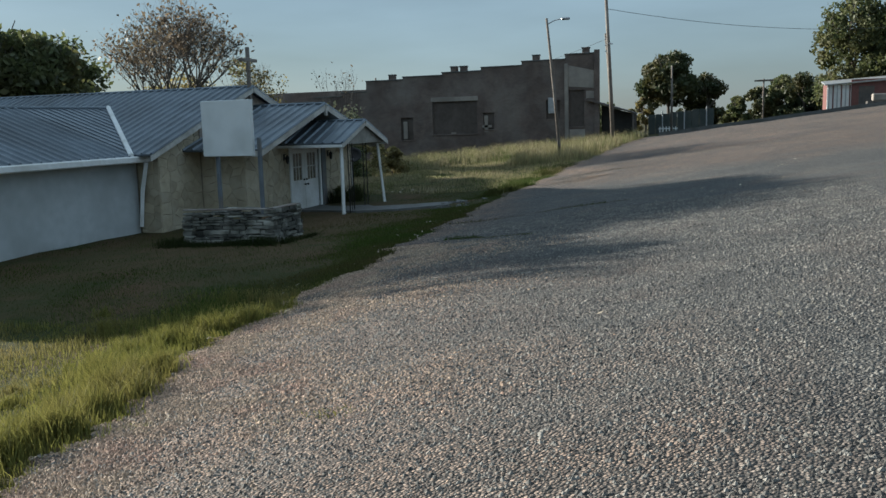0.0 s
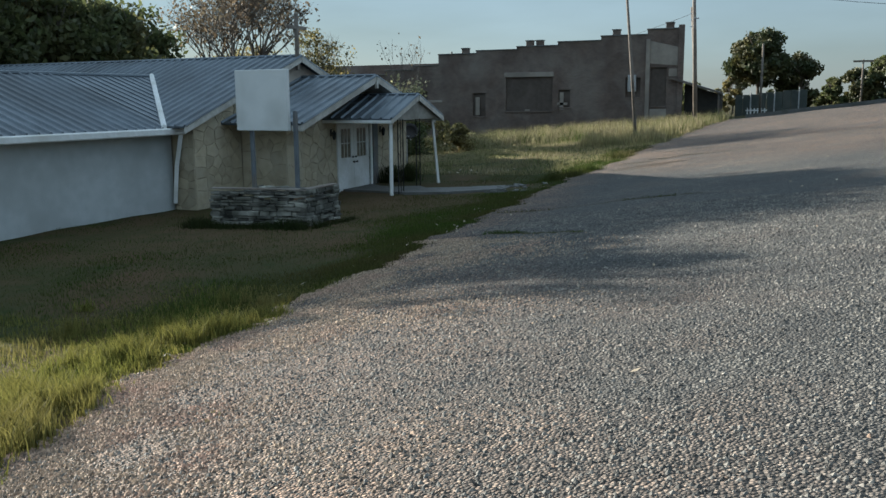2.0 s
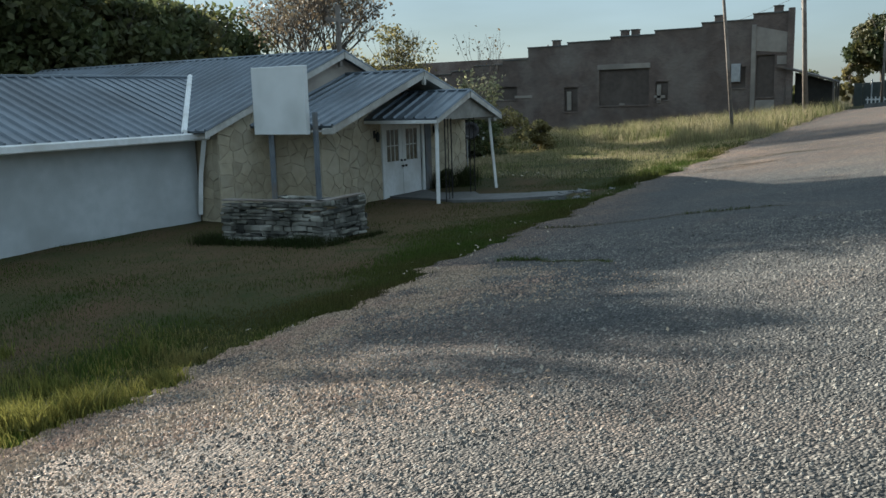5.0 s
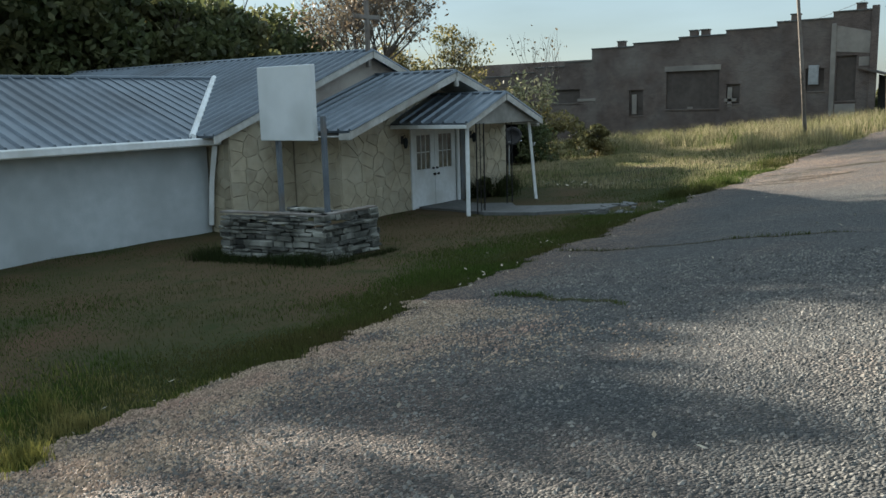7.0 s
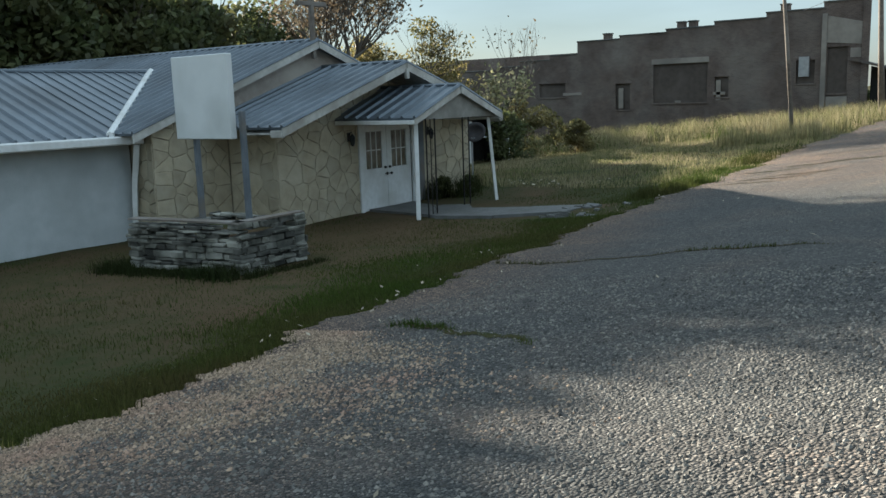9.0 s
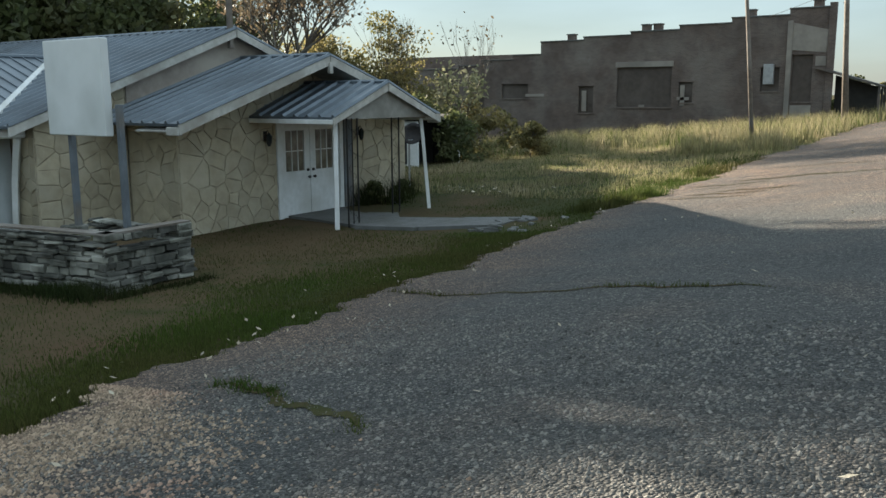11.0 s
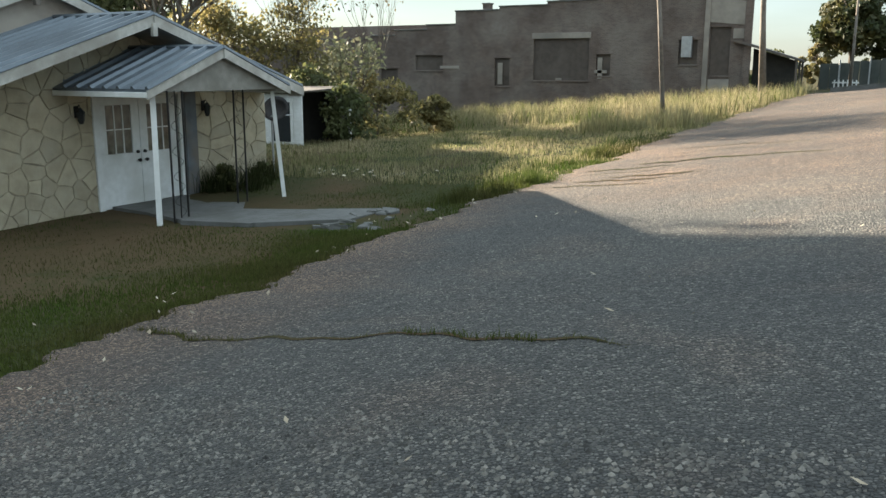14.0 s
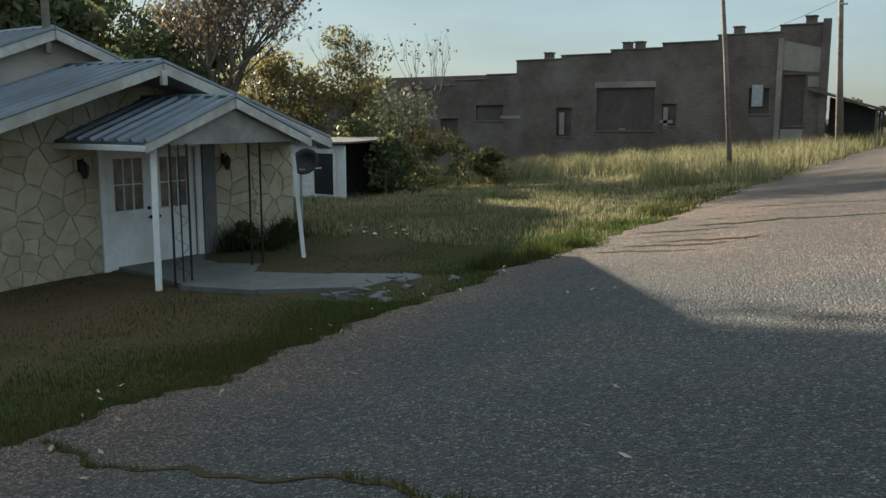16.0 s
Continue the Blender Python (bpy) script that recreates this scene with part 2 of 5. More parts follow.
def road_mat():
    """Worn chip seal: grey stone chips in dark binder, turning to tan where the attribute marks grit, and sunlight on
    the far stretch.
    """
    m = bpy.data.materials.new("chip_seal")
    m.use_nodes = True
    n, k = m.node_tree.nodes, m.node_tree.links
    b = n["Principled BSDF"]
    tc = n.new("ShaderNodeTexCoord").outputs["Object"]

    def vor(s):
        v = n.new("ShaderNodeTexVoronoi")
        v.inputs["Scale"].default_value = s
        k.new(tc, v.inputs["Vector"])
        return v

    def noi(s, d=4.0):
        v = n.new("ShaderNodeTexNoise")
        v.inputs["Scale"].default_value, v.inputs["Detail"].default_value = s, d
        k.new(tc, v.inputs["Vector"])
        return v.outputs[0]

    def rr(src, stops):
        r = n.new("ShaderNodeValToRGB")
        while len(r.color_ramp.elements) < len(stops):
            r.color_ramp.elements.new(0.5)
        for e, (p, c) in zip(r.color_ramp.elements, stops):
            e.position, e.color = p, (*c, 1)
        k.new(src, r.inputs[0])
        return r.outputs[0]

    def mixc(f, a, z, kind="MIX"):
        x = n.new("ShaderNodeMix")
        x.data_type, x.blend_type = "RGBA", kind
        for s, v in ((x.inputs[0], f), (x.inputs[6], a), (x.inputs[7], z)):
            if isinstance(v, bpy.types.NodeSocket):
                k.new(v, s)
            else:
                s.default_value = (*v, 1) if isinstance(v, tuple) else v
        return x.outputs[2]

    v1 = vor(46.0)
    sep = n.new("ShaderNodeSeparateColor")
    k.new(v1.outputs["Color"], sep.inputs[0])
    grey = rr(sep.outputs[0], [(0.0, (0.034, 0.034, 0.034)), (0.45, (0.061, 0.060, 0.058)), (0.85, (0.105, 0.102, 0.096)), (1.0, (0.19, 0.182, 0.168))])
    tan = rr(sep.outputs[0], [(0.0, (0.05, 0.034, 0.025)), (0.5, (0.150, 0.094, 0.066)), (1.0, (0.31, 0.21, 0.155))])
    at = n.new("ShaderNodeAttribute")
    at.attribute_name = "grit_and_sun"
    broad = noi(0.9, 5.0)
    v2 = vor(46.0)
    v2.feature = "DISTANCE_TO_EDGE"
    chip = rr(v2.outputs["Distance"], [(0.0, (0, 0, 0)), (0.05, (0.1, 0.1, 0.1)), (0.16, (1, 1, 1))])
    add = n.new("ShaderNodeMath")
    add.operation = "MULTIPLY_ADD"
    k.new(broad, add.inputs[0])
    add.inputs[1].default_value = 1.6
    add2 = n.new("ShaderNodeMath")
    add2.operation = "SUBTRACT"
    k.new(at.outputs["Fac"], add2.inputs[0])
    add2.inputs[1].default_value = 0.8
    k.new(add2.outputs[0], add.inputs[2])
    cl = n.new("ShaderNodeClamp")
    k.new(add.outputs[0], cl.inputs[0])
    col = mixc(cl.outputs[0], grey, tan)
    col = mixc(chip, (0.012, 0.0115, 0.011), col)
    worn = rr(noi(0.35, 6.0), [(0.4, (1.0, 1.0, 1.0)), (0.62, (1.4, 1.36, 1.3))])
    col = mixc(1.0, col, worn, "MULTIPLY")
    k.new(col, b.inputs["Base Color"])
    b.inputs["Roughness"].default_value = 0.82
    h = n.new("ShaderNodeMath")
    h.operation = "MULTIPLY_ADD"
    k.new(v1.outputs["Distance"], h.inputs[0])
    h.inputs[1].default_value = -1.0
    k.new(noi(9.0), h.inputs[2])
    bp = n.new("ShaderNodeBump")
    bp.inputs["Strength"].default_value, bp.inputs["Distance"].default_value = 1.0, 0.032
    k.new(h.outputs[0], bp.inputs["Height"])
    k.new(bp.outputs[0], b.inputs["Normal"])
    return m


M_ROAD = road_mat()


# ---- building helpers ----
def base_of(ob):
    m = ob.matrix_basis.copy()
    while ob.parent:
        m = ob.parent.matrix_basis @ ob.matrix_parent_inverse @ m
        ob = ob.parent
    return m


def thing(name, at, label, category, group="", kind=""):
    ob = new(name)
    ob.location = at
    return tagged(ob, label, category, group, kind)


def under(ob, parent):
    ob.parent = parent
    ob.matrix_parent_inverse = base_of(parent).inverted()
    return ob


def part(name, bm, material, parent=None, label="", smooth=False):
    me = bpy.data.meshes.new(name)
    bmesh.ops.recalc_face_normals(bm, faces=bm.faces)
    bm.to_mesh(me)
    bm.free()
    if smooth:
        me.polygons.foreach_set("use_smooth", [True] * len(me.polygons))
    me.materials.append(material)
    ob = new(name, me)
    if parent:
        under(ob, parent)
    if label:
        ob["label"] = label
    return ob


def raw(name, verts, faces, material, parent=None):
    me = bpy.data.meshes.new(name)
    me.from_pydata(verts, [], faces)
    me.materials.append(material)
    ob = new(name, me)
    if parent:
        under(ob, parent)
    return ob


def box(x0, x1, y0, y1, z0, z1, bevel=0.0, bm=None):
    own = bm or bmesh.new()
    g = bmesh.ops.create_cube(own, size=1.0)["verts"]
    for v in g:
        v.co = Vector((x0 + (v.co.x + 0.5) * (x1 - x0), y0 + (v.co.y + 0.5) * (y1 - y0), z0 + (v.co.z + 0.5) * (z1 - z0)))
    if bevel:
        es = {e for v in g for e in v.link_edges}
        bmesh.ops.bevel(own, geom=list(es), offset=bevel, segments=1, affect="EDGES")
    return own


def slab(poly, thick, bm=None):
    """A flat polygon of 3D corners given a thickness along its normal, downwards."""
    own = bm or bmesh.new()
    pts = [Vector(p) for p in poly]
    nrm = (pts[1] - pts[0]).cross(pts[2] - pts[0]).normalized()
    if nrm.z < 0 or (abs(nrm.z) < 1e-6 and thick < 0):
        nrm.negate()
    a = [own.verts.new(p) for p in pts]
    b = [own.verts.new(p - nrm * abs(thick)) for p in pts]
    own.faces.new(a)
    own.faces.new(b[::-1])
    for i in range(len(a)):
        j = (i + 1) % len(a)
        own.faces.new((a[i], b[i], b[j], a[j]))
    return own


def tube(points, radii, sides=8, bm=None, cap=True):
    """A tapered tube along a line of points."""
    own = bm or bmesh.new()
    rings = []
    pts = [Vector(p) for p in points]
    for i, p in enumerate(pts):
        d = (pts[min(i + 1, len(pts) - 1)] - pts[max(i - 1, 0)]).normalized()
        u = d.orthogonal().normalized() if abs(d.z) < 0.95 else Vector((1, 0, 0))
        u = (u - d * u.dot(d)).normalized()
        w = d.cross(u)
        rings.append([own.verts.new(p + radii[i] * (u * math.cos(2 * math.pi * s / sides) + w * math.sin(2 * math.pi * s / sides))) for s in range(sides)])
    for a, b in zip(rings, rings[1:]):
        for s in range(sides):
            own.faces.new((a[s], a[(s + 1) % sides], b[(s + 1) % sides], b[s]))
    if cap:
        own.faces.new(rings[0][::-1])
        own.faces.new(rings[-1])
    return own


# ---- the lie of the land ----
EY = [-60, -22, -15, -12, -8, -2, 4, 13, 28, 45, 70, 120]
EZ = [-0.15, -0.1, -0.03, 0.08, 0.17, 0.24, 0.40, 0.72, 1.0, 1.15, 1.15, 0.8]
KY = [-60, -15, -8, 0, 30, 60, 120]
KZ = [0.16, 0.16, 0.137, 0.13, 0.125, 0.105, 0.06]
XY = [-60, -22, -19.5, -17.5, -15.5, -13, -10, -8, -2, 1, 9, 13, 18, 30, 45, 70, 120]
XX = [9.5, 8.5, 7.5, 6.7, 6.0, 5.7, 5.6, 5.3, 4.6, 4.4, 4.5, 4.3, 4.4, 3.8, 3.6, 3.2, 2.6]


def edge_x(y):
    y = np.asarray(y, float)
    return np.interp(y, XY, XX) + 0.12 * np.sin(1.7 * y) + 0.08 * np.sin(4.1 * y + 1.3) + 0.06 * np.sin(9.7 * y) + 0.05 * np.sin(17.3 * y + 2 * np.sin(5 * y)) + 0.04 * np.sin(31 * y)


def land(x, y):
    x, y = np.asarray(x, float), np.asarray(y, float)
    e = np.interp(y, EY, EZ)
    d = 4.5 - x
    left = np.maximum(d, 0)
    right = np.minimum(np.maximum(-d, 0), 22)
    far = np.clip((y - 6) / 12, 0, 1)
    near_drop = 0.36 * (1 - np.exp(-left / 2.2))
    far_drop = 0.085 * np.minimum(left, 40)
    return e + np.interp(y, KY, KZ) * right - (1 - far) * near_drop - far * far_drop + 0.015 * np.sin(1.3 * x + 0.7 * y) + 0.01 * np.sin(2.9 * y - 1.1 * x)


def at_land(x, y, up=0.0):
    return (x, y, float(land(x, y)) + up)


def axis(stops):
    out = []
    for a, b, s in stops:
        out += list(np.arange(a, b, s))
    return np.array(out + [stops[-1][1]])


def sheet(name, gx, gy, material, lift=0.0):
    """One sheet over a grid; gx may be a function of y that gives the row."""
    rows_ = []
    for y in gy:
        xs = gx(y) if callable(gx) else gx
        z = land(xs, np.full(len(xs), y)) + lift
        rows_.append(np.column_stack([xs, np.full(len(xs), y), z]))
    v = np.concatenate(rows_)
    w = len(rows_[0])
    f = [(j * w + i, j * w + i + 1, (j + 1) * w + i + 1, (j + 1) * w + i) for j in range(len(gy) - 1) for i in range(w - 1)]
    ob = raw(name, v.tolist(), f, material)
    ob.data.polygons.foreach_set("use_smooth", [True] * len(f))
    return ob, v


ground, _ = sheet("ground", axis([(-900, -100, 100), (-100, -30, 10), (-30, 20, 0.6), (20, 100, 10), (100, 900, 100)]), axis([(-700, -60, 80), (-60, -24, 6), (-24, 50, 0.6), (50, 120, 7), (120, 1500, 120)]), M_SOIL)
gco = np.empty(len(ground.data.vertices) * 3)
ground.data.vertices.foreach_get("co", gco)
gco = gco.reshape(-1, 3)
gd = edge_x(gco[:, 1]) - gco[:, 0]
# the bed under the road lies a little lower than its surface
gco[:, 2] -= np.where((gd < -1.0) & (gd > -35.0) & (gco[:, 1] < 40.0) & (gco[:, 1] > -58.0), 0.12, 0.0)
ground.data.vertices.foreach_set("co", gco.ravel())
bare = np.clip((gd - 1.5) / 0.9, 0, 1) * np.clip((8.5 - gd) / 1.5, 0, 1) * np.clip((gco[:, 1] + 12) / 5, 0, 1) * np.clip((3.5 - gco[:, 1]) / 2.5, 0, 1)
ground.data.attributes.new("bare", "FLOAT", "POINT").data.foreach_set("value", bare.astype(np.float32))
tagged(ground, "patchy green and brown turf yard sloping down from the road", "ground", kind="structure")
gy = axis([(-60, -24, 3), (-24, 12, 0.08), (12, 20, 0.2), (20, 41.0, 1.0)])
span = np.concatenate([[0, 0.06, 0.15, 0.3, 0.5], np.arange(0.8, 12, 0.5), np.arange(12, 40, 4)])
road, rv = sheet("road", lambda y: edge_x(y) + span, gy, M_ROAD, 0.03)
v = rv.copy()
w = len(span)
first = np.arange(0, len(v), w)
for q in first:
    road.data.vertices[int(q)].co.z -= 0.06
grit_and_sun = np.clip(1.15 - (v[:, 0] - edge_x(v[:, 1])) / np.interp(v[:, 1], [-30, -14, -9, 20], [6.0, 5.0, 1.6, 1.4]), 0, 1)
# sunlight on the far stretch, put in as the same paler tan
grit_and_sun = np.maximum(grit_and_sun, np.clip((v[:, 1] - 0.5) / 5, 0, 0.75))
ga = road.data.attributes.new("grit_and_sun", "FLOAT", "POINT")
ga.data.foreach_set("value", grit_and_sun.astype(np.float32))
tagged(road, "worn grey chip-seal road with tan grit along its edge", "road", kind="structure")


# ---- church ----
def roof_slope(parent, poly, rib_from, rib_to, spacing, material=M_ROOF, name="roof_panel", rib_r=0.022, inner=None):
    """A sheet of roofing with raised ribs that run from the upper edge to the lower one. rib_from, rib_to: functions of s from 0 to 1, or lists of two ends."""
    p = part(name, slab(poly, 0.05), material, parent)
    a0, a1 = Vector(rib_from[0]), Vector(rib_from[1])
    b0, b1 = Vector(rib_to[0]), Vector(rib_to[1])
    count = max(2, int((a1 - a0).length / spacing))
    nrm = (a1 - a0).cross(b0 - a0).normalized()
    if nrm.z < 0:
        nrm.negate()
    for i in range(count + 1):
        s = i / count
        a, b = a0.lerp(a1, s), b0.lerp(b1, s)
        side = (a1 - a0).normalized() * 0.028
        bm = bmesh.new()
        lo = [bm.verts.new(q) for q in (a - side * 1.5, a + side * 1.5, b + side * 1.5, b - side * 1.5)]
        hi = [bm.verts.new(q + nrm * 0.048) for q in (a - side * 0.6, a + side * 0.6, b + side * 0.6, b - side * 0.6)]
        bm.faces.new(hi)
        for j in range(4):
            bm.faces.new((lo[j], lo[(j + 1) % 4], hi[(j + 1) % 4], hi[j]))
        part("rib", bm, material, p)
    return p


def clip(poly, a, b, c):
    """The part of a convex polygon where a*u + b*v <= c."""
    out = []
    for i, p in enumerate(poly):
        q = poly[(i + 1) % len(poly)]
        dp, dq = a * p[0] + b * p[1] - c, a * q[0] + b * q[1] - c
        if dp <= 0:
            out.append(p)
        if dp * dq < 0:
            s = dp / (dp - dq)
            out.append((p[0] + s * (q[0] - p[0]), p[1] + s * (q[1] - p[1])))
    return out


def flagstones(parent, poly, place, size, rng, material=M_STONE, joint=0.007, depth=0.02, name="stone", squash=1.55):
    """Irregular stones fitted together over a convex polygon; place(u, v, out) gives the 3D point."""
    us, vs = [p[0] for p in poly], [p[1] for p in poly]
    u0, u1, v0, v1 = min(us), max(us), min(vs), max(vs)
    seeds = []
    nu, nv = max(1, round((u1 - u0) / (size * squash))), max(1, round((v1 - v0) / size))
    for i in range(nu):
        for j in range(nv):
            seeds.append((u0 + (i + 0.5 + rng.uniform(-0.42, 0.42) + 0.4 * (j % 2)) * (u1 - u0) / nu, v0 + (j + 0.5 + rng.uniform(-0.3, 0.3)) * (v1 - v0) / nv))
    seeds = [q for q in seeds if rng.random() > 0.22]
    for s in seeds:
        cell = list(poly)
        for o in seeds:
            if o is s:
                continue
            du, dv = o[0] - s[0], o[1] - s[1]
            ln = math.hypot(du, dv)
            if ln > size * 7 or ln < 1e-6:
                continue
            cell = clip(cell, du / ln, dv / ln, (du * (o[0] + s[0]) + dv * (o[1] + s[1])) / (2 * ln) - joint / 2)
            if len(cell) < 3:
                break
        if len(cell) < 3:
            continue
        rough_cell = []
        for i, p in enumerate(cell):
            q = cell[(i + 1) % len(cell)]
            ln = math.hypot(q[0] - p[0], q[1] - p[1])
            rough_cell.append((p[0] + rng.uniform(-0.004, 0.004), p[1] + rng.uniform(-0.004, 0.004)))
            if ln > 0.12:
                for f in (0.33, 0.67):
                    o2 = rng.uniform(-0.014, 0.004)
                    rough_cell.append((p[0] + f * (q[0] - p[0]) - o2 * (q[1] - p[1]) / ln * -1, p[1] + f * (q[1] - p[1]) + o2 * (q[0] - p[0]) / ln * -1))
        cell = rough_cell
        cu, cv = sum(p[0] for p in cell) / len(cell), sum(p[1] for p in cell) / len(cell)
        d = depth * rng.uniform(0.6, 1.3)
        bm = bmesh.new()
        lo = [bm.verts.new(place(p[0], p[1], -0.01)) for p in cell]
        mid = [bm.verts.new(place(p[0], p[1], d * 0.6)) for p in cell]
        hi = [bm.verts.new(place(cu + (p[0] - cu) * 0.93, cv + (p[1] - cv) * 0.93, d * rng.uniform(0.9, 1.15))) for p in cell]
        nn = len(cell)
        bm.faces.new(hi)
        for i in range(nn):
            j = (i + 1) % nn
            bm.faces.new((lo[i], lo[j], mid[j], mid[i]))
            bm.faces.new((mid[i], mid[j], hi[j], hi[i]))
        part(name, bm, material, parent)


def build_church():
    rng = random.Random(4)
    ch = thing("church", (-6, 1, -0.2), "small stone-faced church with ribbed grey metal roofs", "church")
    # front block: wall at x = -2.1, y -1.8 to 4.85, ridge at y 1.0
    fx, yl, yr, zr, rx = -2.1, -1.95, 4.85, 3.3, 1.0
    k = 0.33

    def top(y):
        return zr - 0.1 - k * abs(y - rx)

    wall = bmesh.new()
    for pts in ([(yl, -0.6), (0.62, -0.6), (0.62, top(0.62)), (yl, top(yl))],
                [(2.42, -0.6), (yr, -0.6), (yr, top(yr)), (2.42, top(2.42))],
                [(0.62, 1.93), (2.42, 1.93), (2.42, top(2.42)), (rx, top(rx)), (0.62, top(0.62))]):
        a = [wall.verts.new((fx, y, z)) for y, z in pts]
        b = [wall.verts.new((fx - 0.22, y, z)) for y, z in pts]
        wall.faces.new(a), wall.faces.new(b[::-1])
        for i in range(len(a)):
            j = (i + 1) % len(a)
            wall.faces.new((a[i], b[i], b[j], a[j]))
    front = part("front_wall", wall, M_MORTAR, ch, "cream and tan irregular flagstone front wall")
    place = lambda u, v, d: (fx + d, u, v)
    flagstones(front, [(yl, -0.5), (0.5, -0.5), (0.5, top(0.5) - 0.02), (yl, top(yl) - 0.02)], place, 0.23, rng)
    flagstones(front, [(2.54, -0.5), (yr, -0.5), (yr, top(yr) - 0.02), (2.54, top(2.54) - 0.02)], place, 0.23, rng)
    flagstones(front, [(0.5, 2.04), (2.54, 2.04), (2.54, top(2.54) - 0.02), (rx, top(rx) - 0.02), (0.5, top(0.5) - 0.02)], place, 0.23, rng)
    # side of the front block, facing -y
    side = part("side_wall", box(-3.598, fx - 0.222, yl, yl + 0.2, -0.6, top(yl)), M_MORTAR, ch)
    flagstones(side, [(-3.56, -0.5), (fx, -0.5), (fx, top(yl) - 0.05), (-3.56, top(yl) - 0.05)], lambda u, v, d: (u, yl - d, v), 0.23, rng)
    part("side_wall", box(-3.598, fx - 0.222, yr - 0.2, yr, -0.6, top(yr)), M_MORTAR, ch)
    # roof of the front block: overhangs to x = -1.0
    xo, xi, ov = -1.0, -3.58, 3.78
    for s in (-1, 1):
        e = (rx + s * ov, zr - k * ov)
        poly = [(xo, rx, zr), (xi, rx, zr), (xi, *e), (xo, *e)]
        roof_slope(ch, poly, ((xo, rx, zr), (xi, rx, zr)), ((xo, *e), (xi, *e)), 0.3)
        part("rake_board", slab([(xo + 0.02, rx, zr - 0.02), (xo + 0.02, *(e[0], e[1] - 0.02)), (xo + 0.02, e[0], e[1] - 0.19), (xo + 0.02, rx, zr - 0.19)], 0.035), M_TRIM, ch, "weathered pale fascia board")
        part("rafter_end", box(xo - 0.3, xo + 0.01, e[0] - 0.05 - 0.02 * s, e[0] + 0.05 - 0.02 * s, e[1] - 0.2, e[1] - 0.06, 0.01), M_TRIM, ch)
        part("soffit", slab([(xo, rx, zr - 0.13), (fx - 0.1, rx, zr - 0.13), (fx - 0.1, e[0], e[1] - 0.13), (xo, e[0], e[1] - 0.13)], 0.02), M_TRIM, ch)
    part("ridge_cap", tube([(xo, rx, zr + 0.015), (xi, rx, zr + 0.015)], [0.05, 0.05], 6), M_ROOF, ch)
    part("ridge_bracket", box(xo - 0.02, xo + 0.06, rx - 0.05, rx + 0.05, zr - 0.36, zr - 0.14, 0.01), M_TRIM, ch)
    # the taller hall behind: gable at x = -4.4, ridge along x at y 1.55
    ry, rz, kk, gx = 0.68, 3.91, 0.370, -3.6
    gt = lambda y: rz - 0.1 - kk * abs(y - ry)
    g = bmesh.new()
    pts = [(-3.85, -0.6), (5.7, -0.6), (5.7, gt(5.7)), (ry, gt(ry)), (-3.85, gt(-3.85))]
    a = [g.verts.new((gx, *p)) for p in pts]
    b = [g.verts.new((gx - 0.22, *p)) for p in pts]
    g.faces.new(a), g.faces.new(b[::-1])
    for i in range(5):
        j = (i + 1) % 5
        g.faces.new((a[i], b[i], b[j], a[j]))
    hall = part("hall_wall", g, M_MORTAR, ch, "tan flagstone gable wall")
    flagstones(hall, [(-3.85, -0.5), (yl - 0.03, -0.5), (yl - 0.03, gt(yl) - 0.02), (-3.85, gt(-3.85) - 0.02)], lambda u, v, d: (gx + d, u, v), 0.23, rng)
    up = bmesh.new()
    pts = [(-1.94, 2.2), (-1.94, gt(-1.94)), (ry, gt(ry)), (4.6, gt(4.6)), (4.6, 2.2)]
    a = [up.verts.new((gx + 0.03, *p)) for p in pts]
    b = [up.verts.new((gx + 0.003, *p)) for p in pts]
    up.faces.new(a), up.faces.new(b[::-1])
    for i in range(5):
        j = (i + 1) % 5
        up.faces.new((a[i], b[i], b[j], a[j]))
    part("gable_board", up, M_GABLE, ch, "faded brown gable boarding")
    xo, xi, ov = -3.35, -17.0, 5.1
    for s in (-1, 1):
        e = (ry + s * ov, rz - kk * ov)
        poly = [(xo, ry, rz), (xi, ry, rz), (xi, *e), (xo, *e)]
        roof_slope(ch, poly, ((xo, ry, rz), (xi, ry, rz)), ((xo, *e), (xi, *e)), 0.3)
        part("rake_board", slab([(xo + 0.02, ry, rz - 0.02), (xo + 0.02, e[0], e[1] - 0.02), (xo + 0.02, e[0], e[1] - 0.18), (xo + 0.02, ry, rz - 0.18)], 0.035), M_TRIM, ch, "weathered pale fascia board")
    part("ridge_cap", tube([(xo, ry, rz + 0.015), (xi, ry, rz + 0.015)], [0.05, 0.05], 6), M_ROOF, ch)
    part("side_wall", box(-17, gx - 0.222, 5.5, 5.7, -1.2, gt(5.7)), M_MORTAR, ch)
    part("back_wall", box(-17.2, -17.0, -3.7, 5.7, -1.2, gt(5.7)), M_MORTAR, ch)
    ret = part("side_wall", box(-4.6, gx - 0.222, -3.85, -3.65, -0.6, gt(-3.85) - 0.05), M_MORTAR, ch)
    flagstones(ret, [(-4.28, -0.5), (gx, -0.5), (gx, 1.8), (-4.28, 1.8)], lambda u, v, d: (u, -3.85 - d, v), 0.23, rng)
    # cross on the gable
    cx, cy = -3.4, 0.57
    cross = part("cross", box(cx - 0.05, cx + 0.05, cy - 0.05, cy + 0.05, 3.5, 5.13, 0.008), M_POLE, ch, "plain dark wooden cross")
    part("cross_arm", box(cx - 0.045, cx + 0.045, cy - 0.47, cy + 0.47, 4.68, 4.78, 0.008), M_POLE, cross)
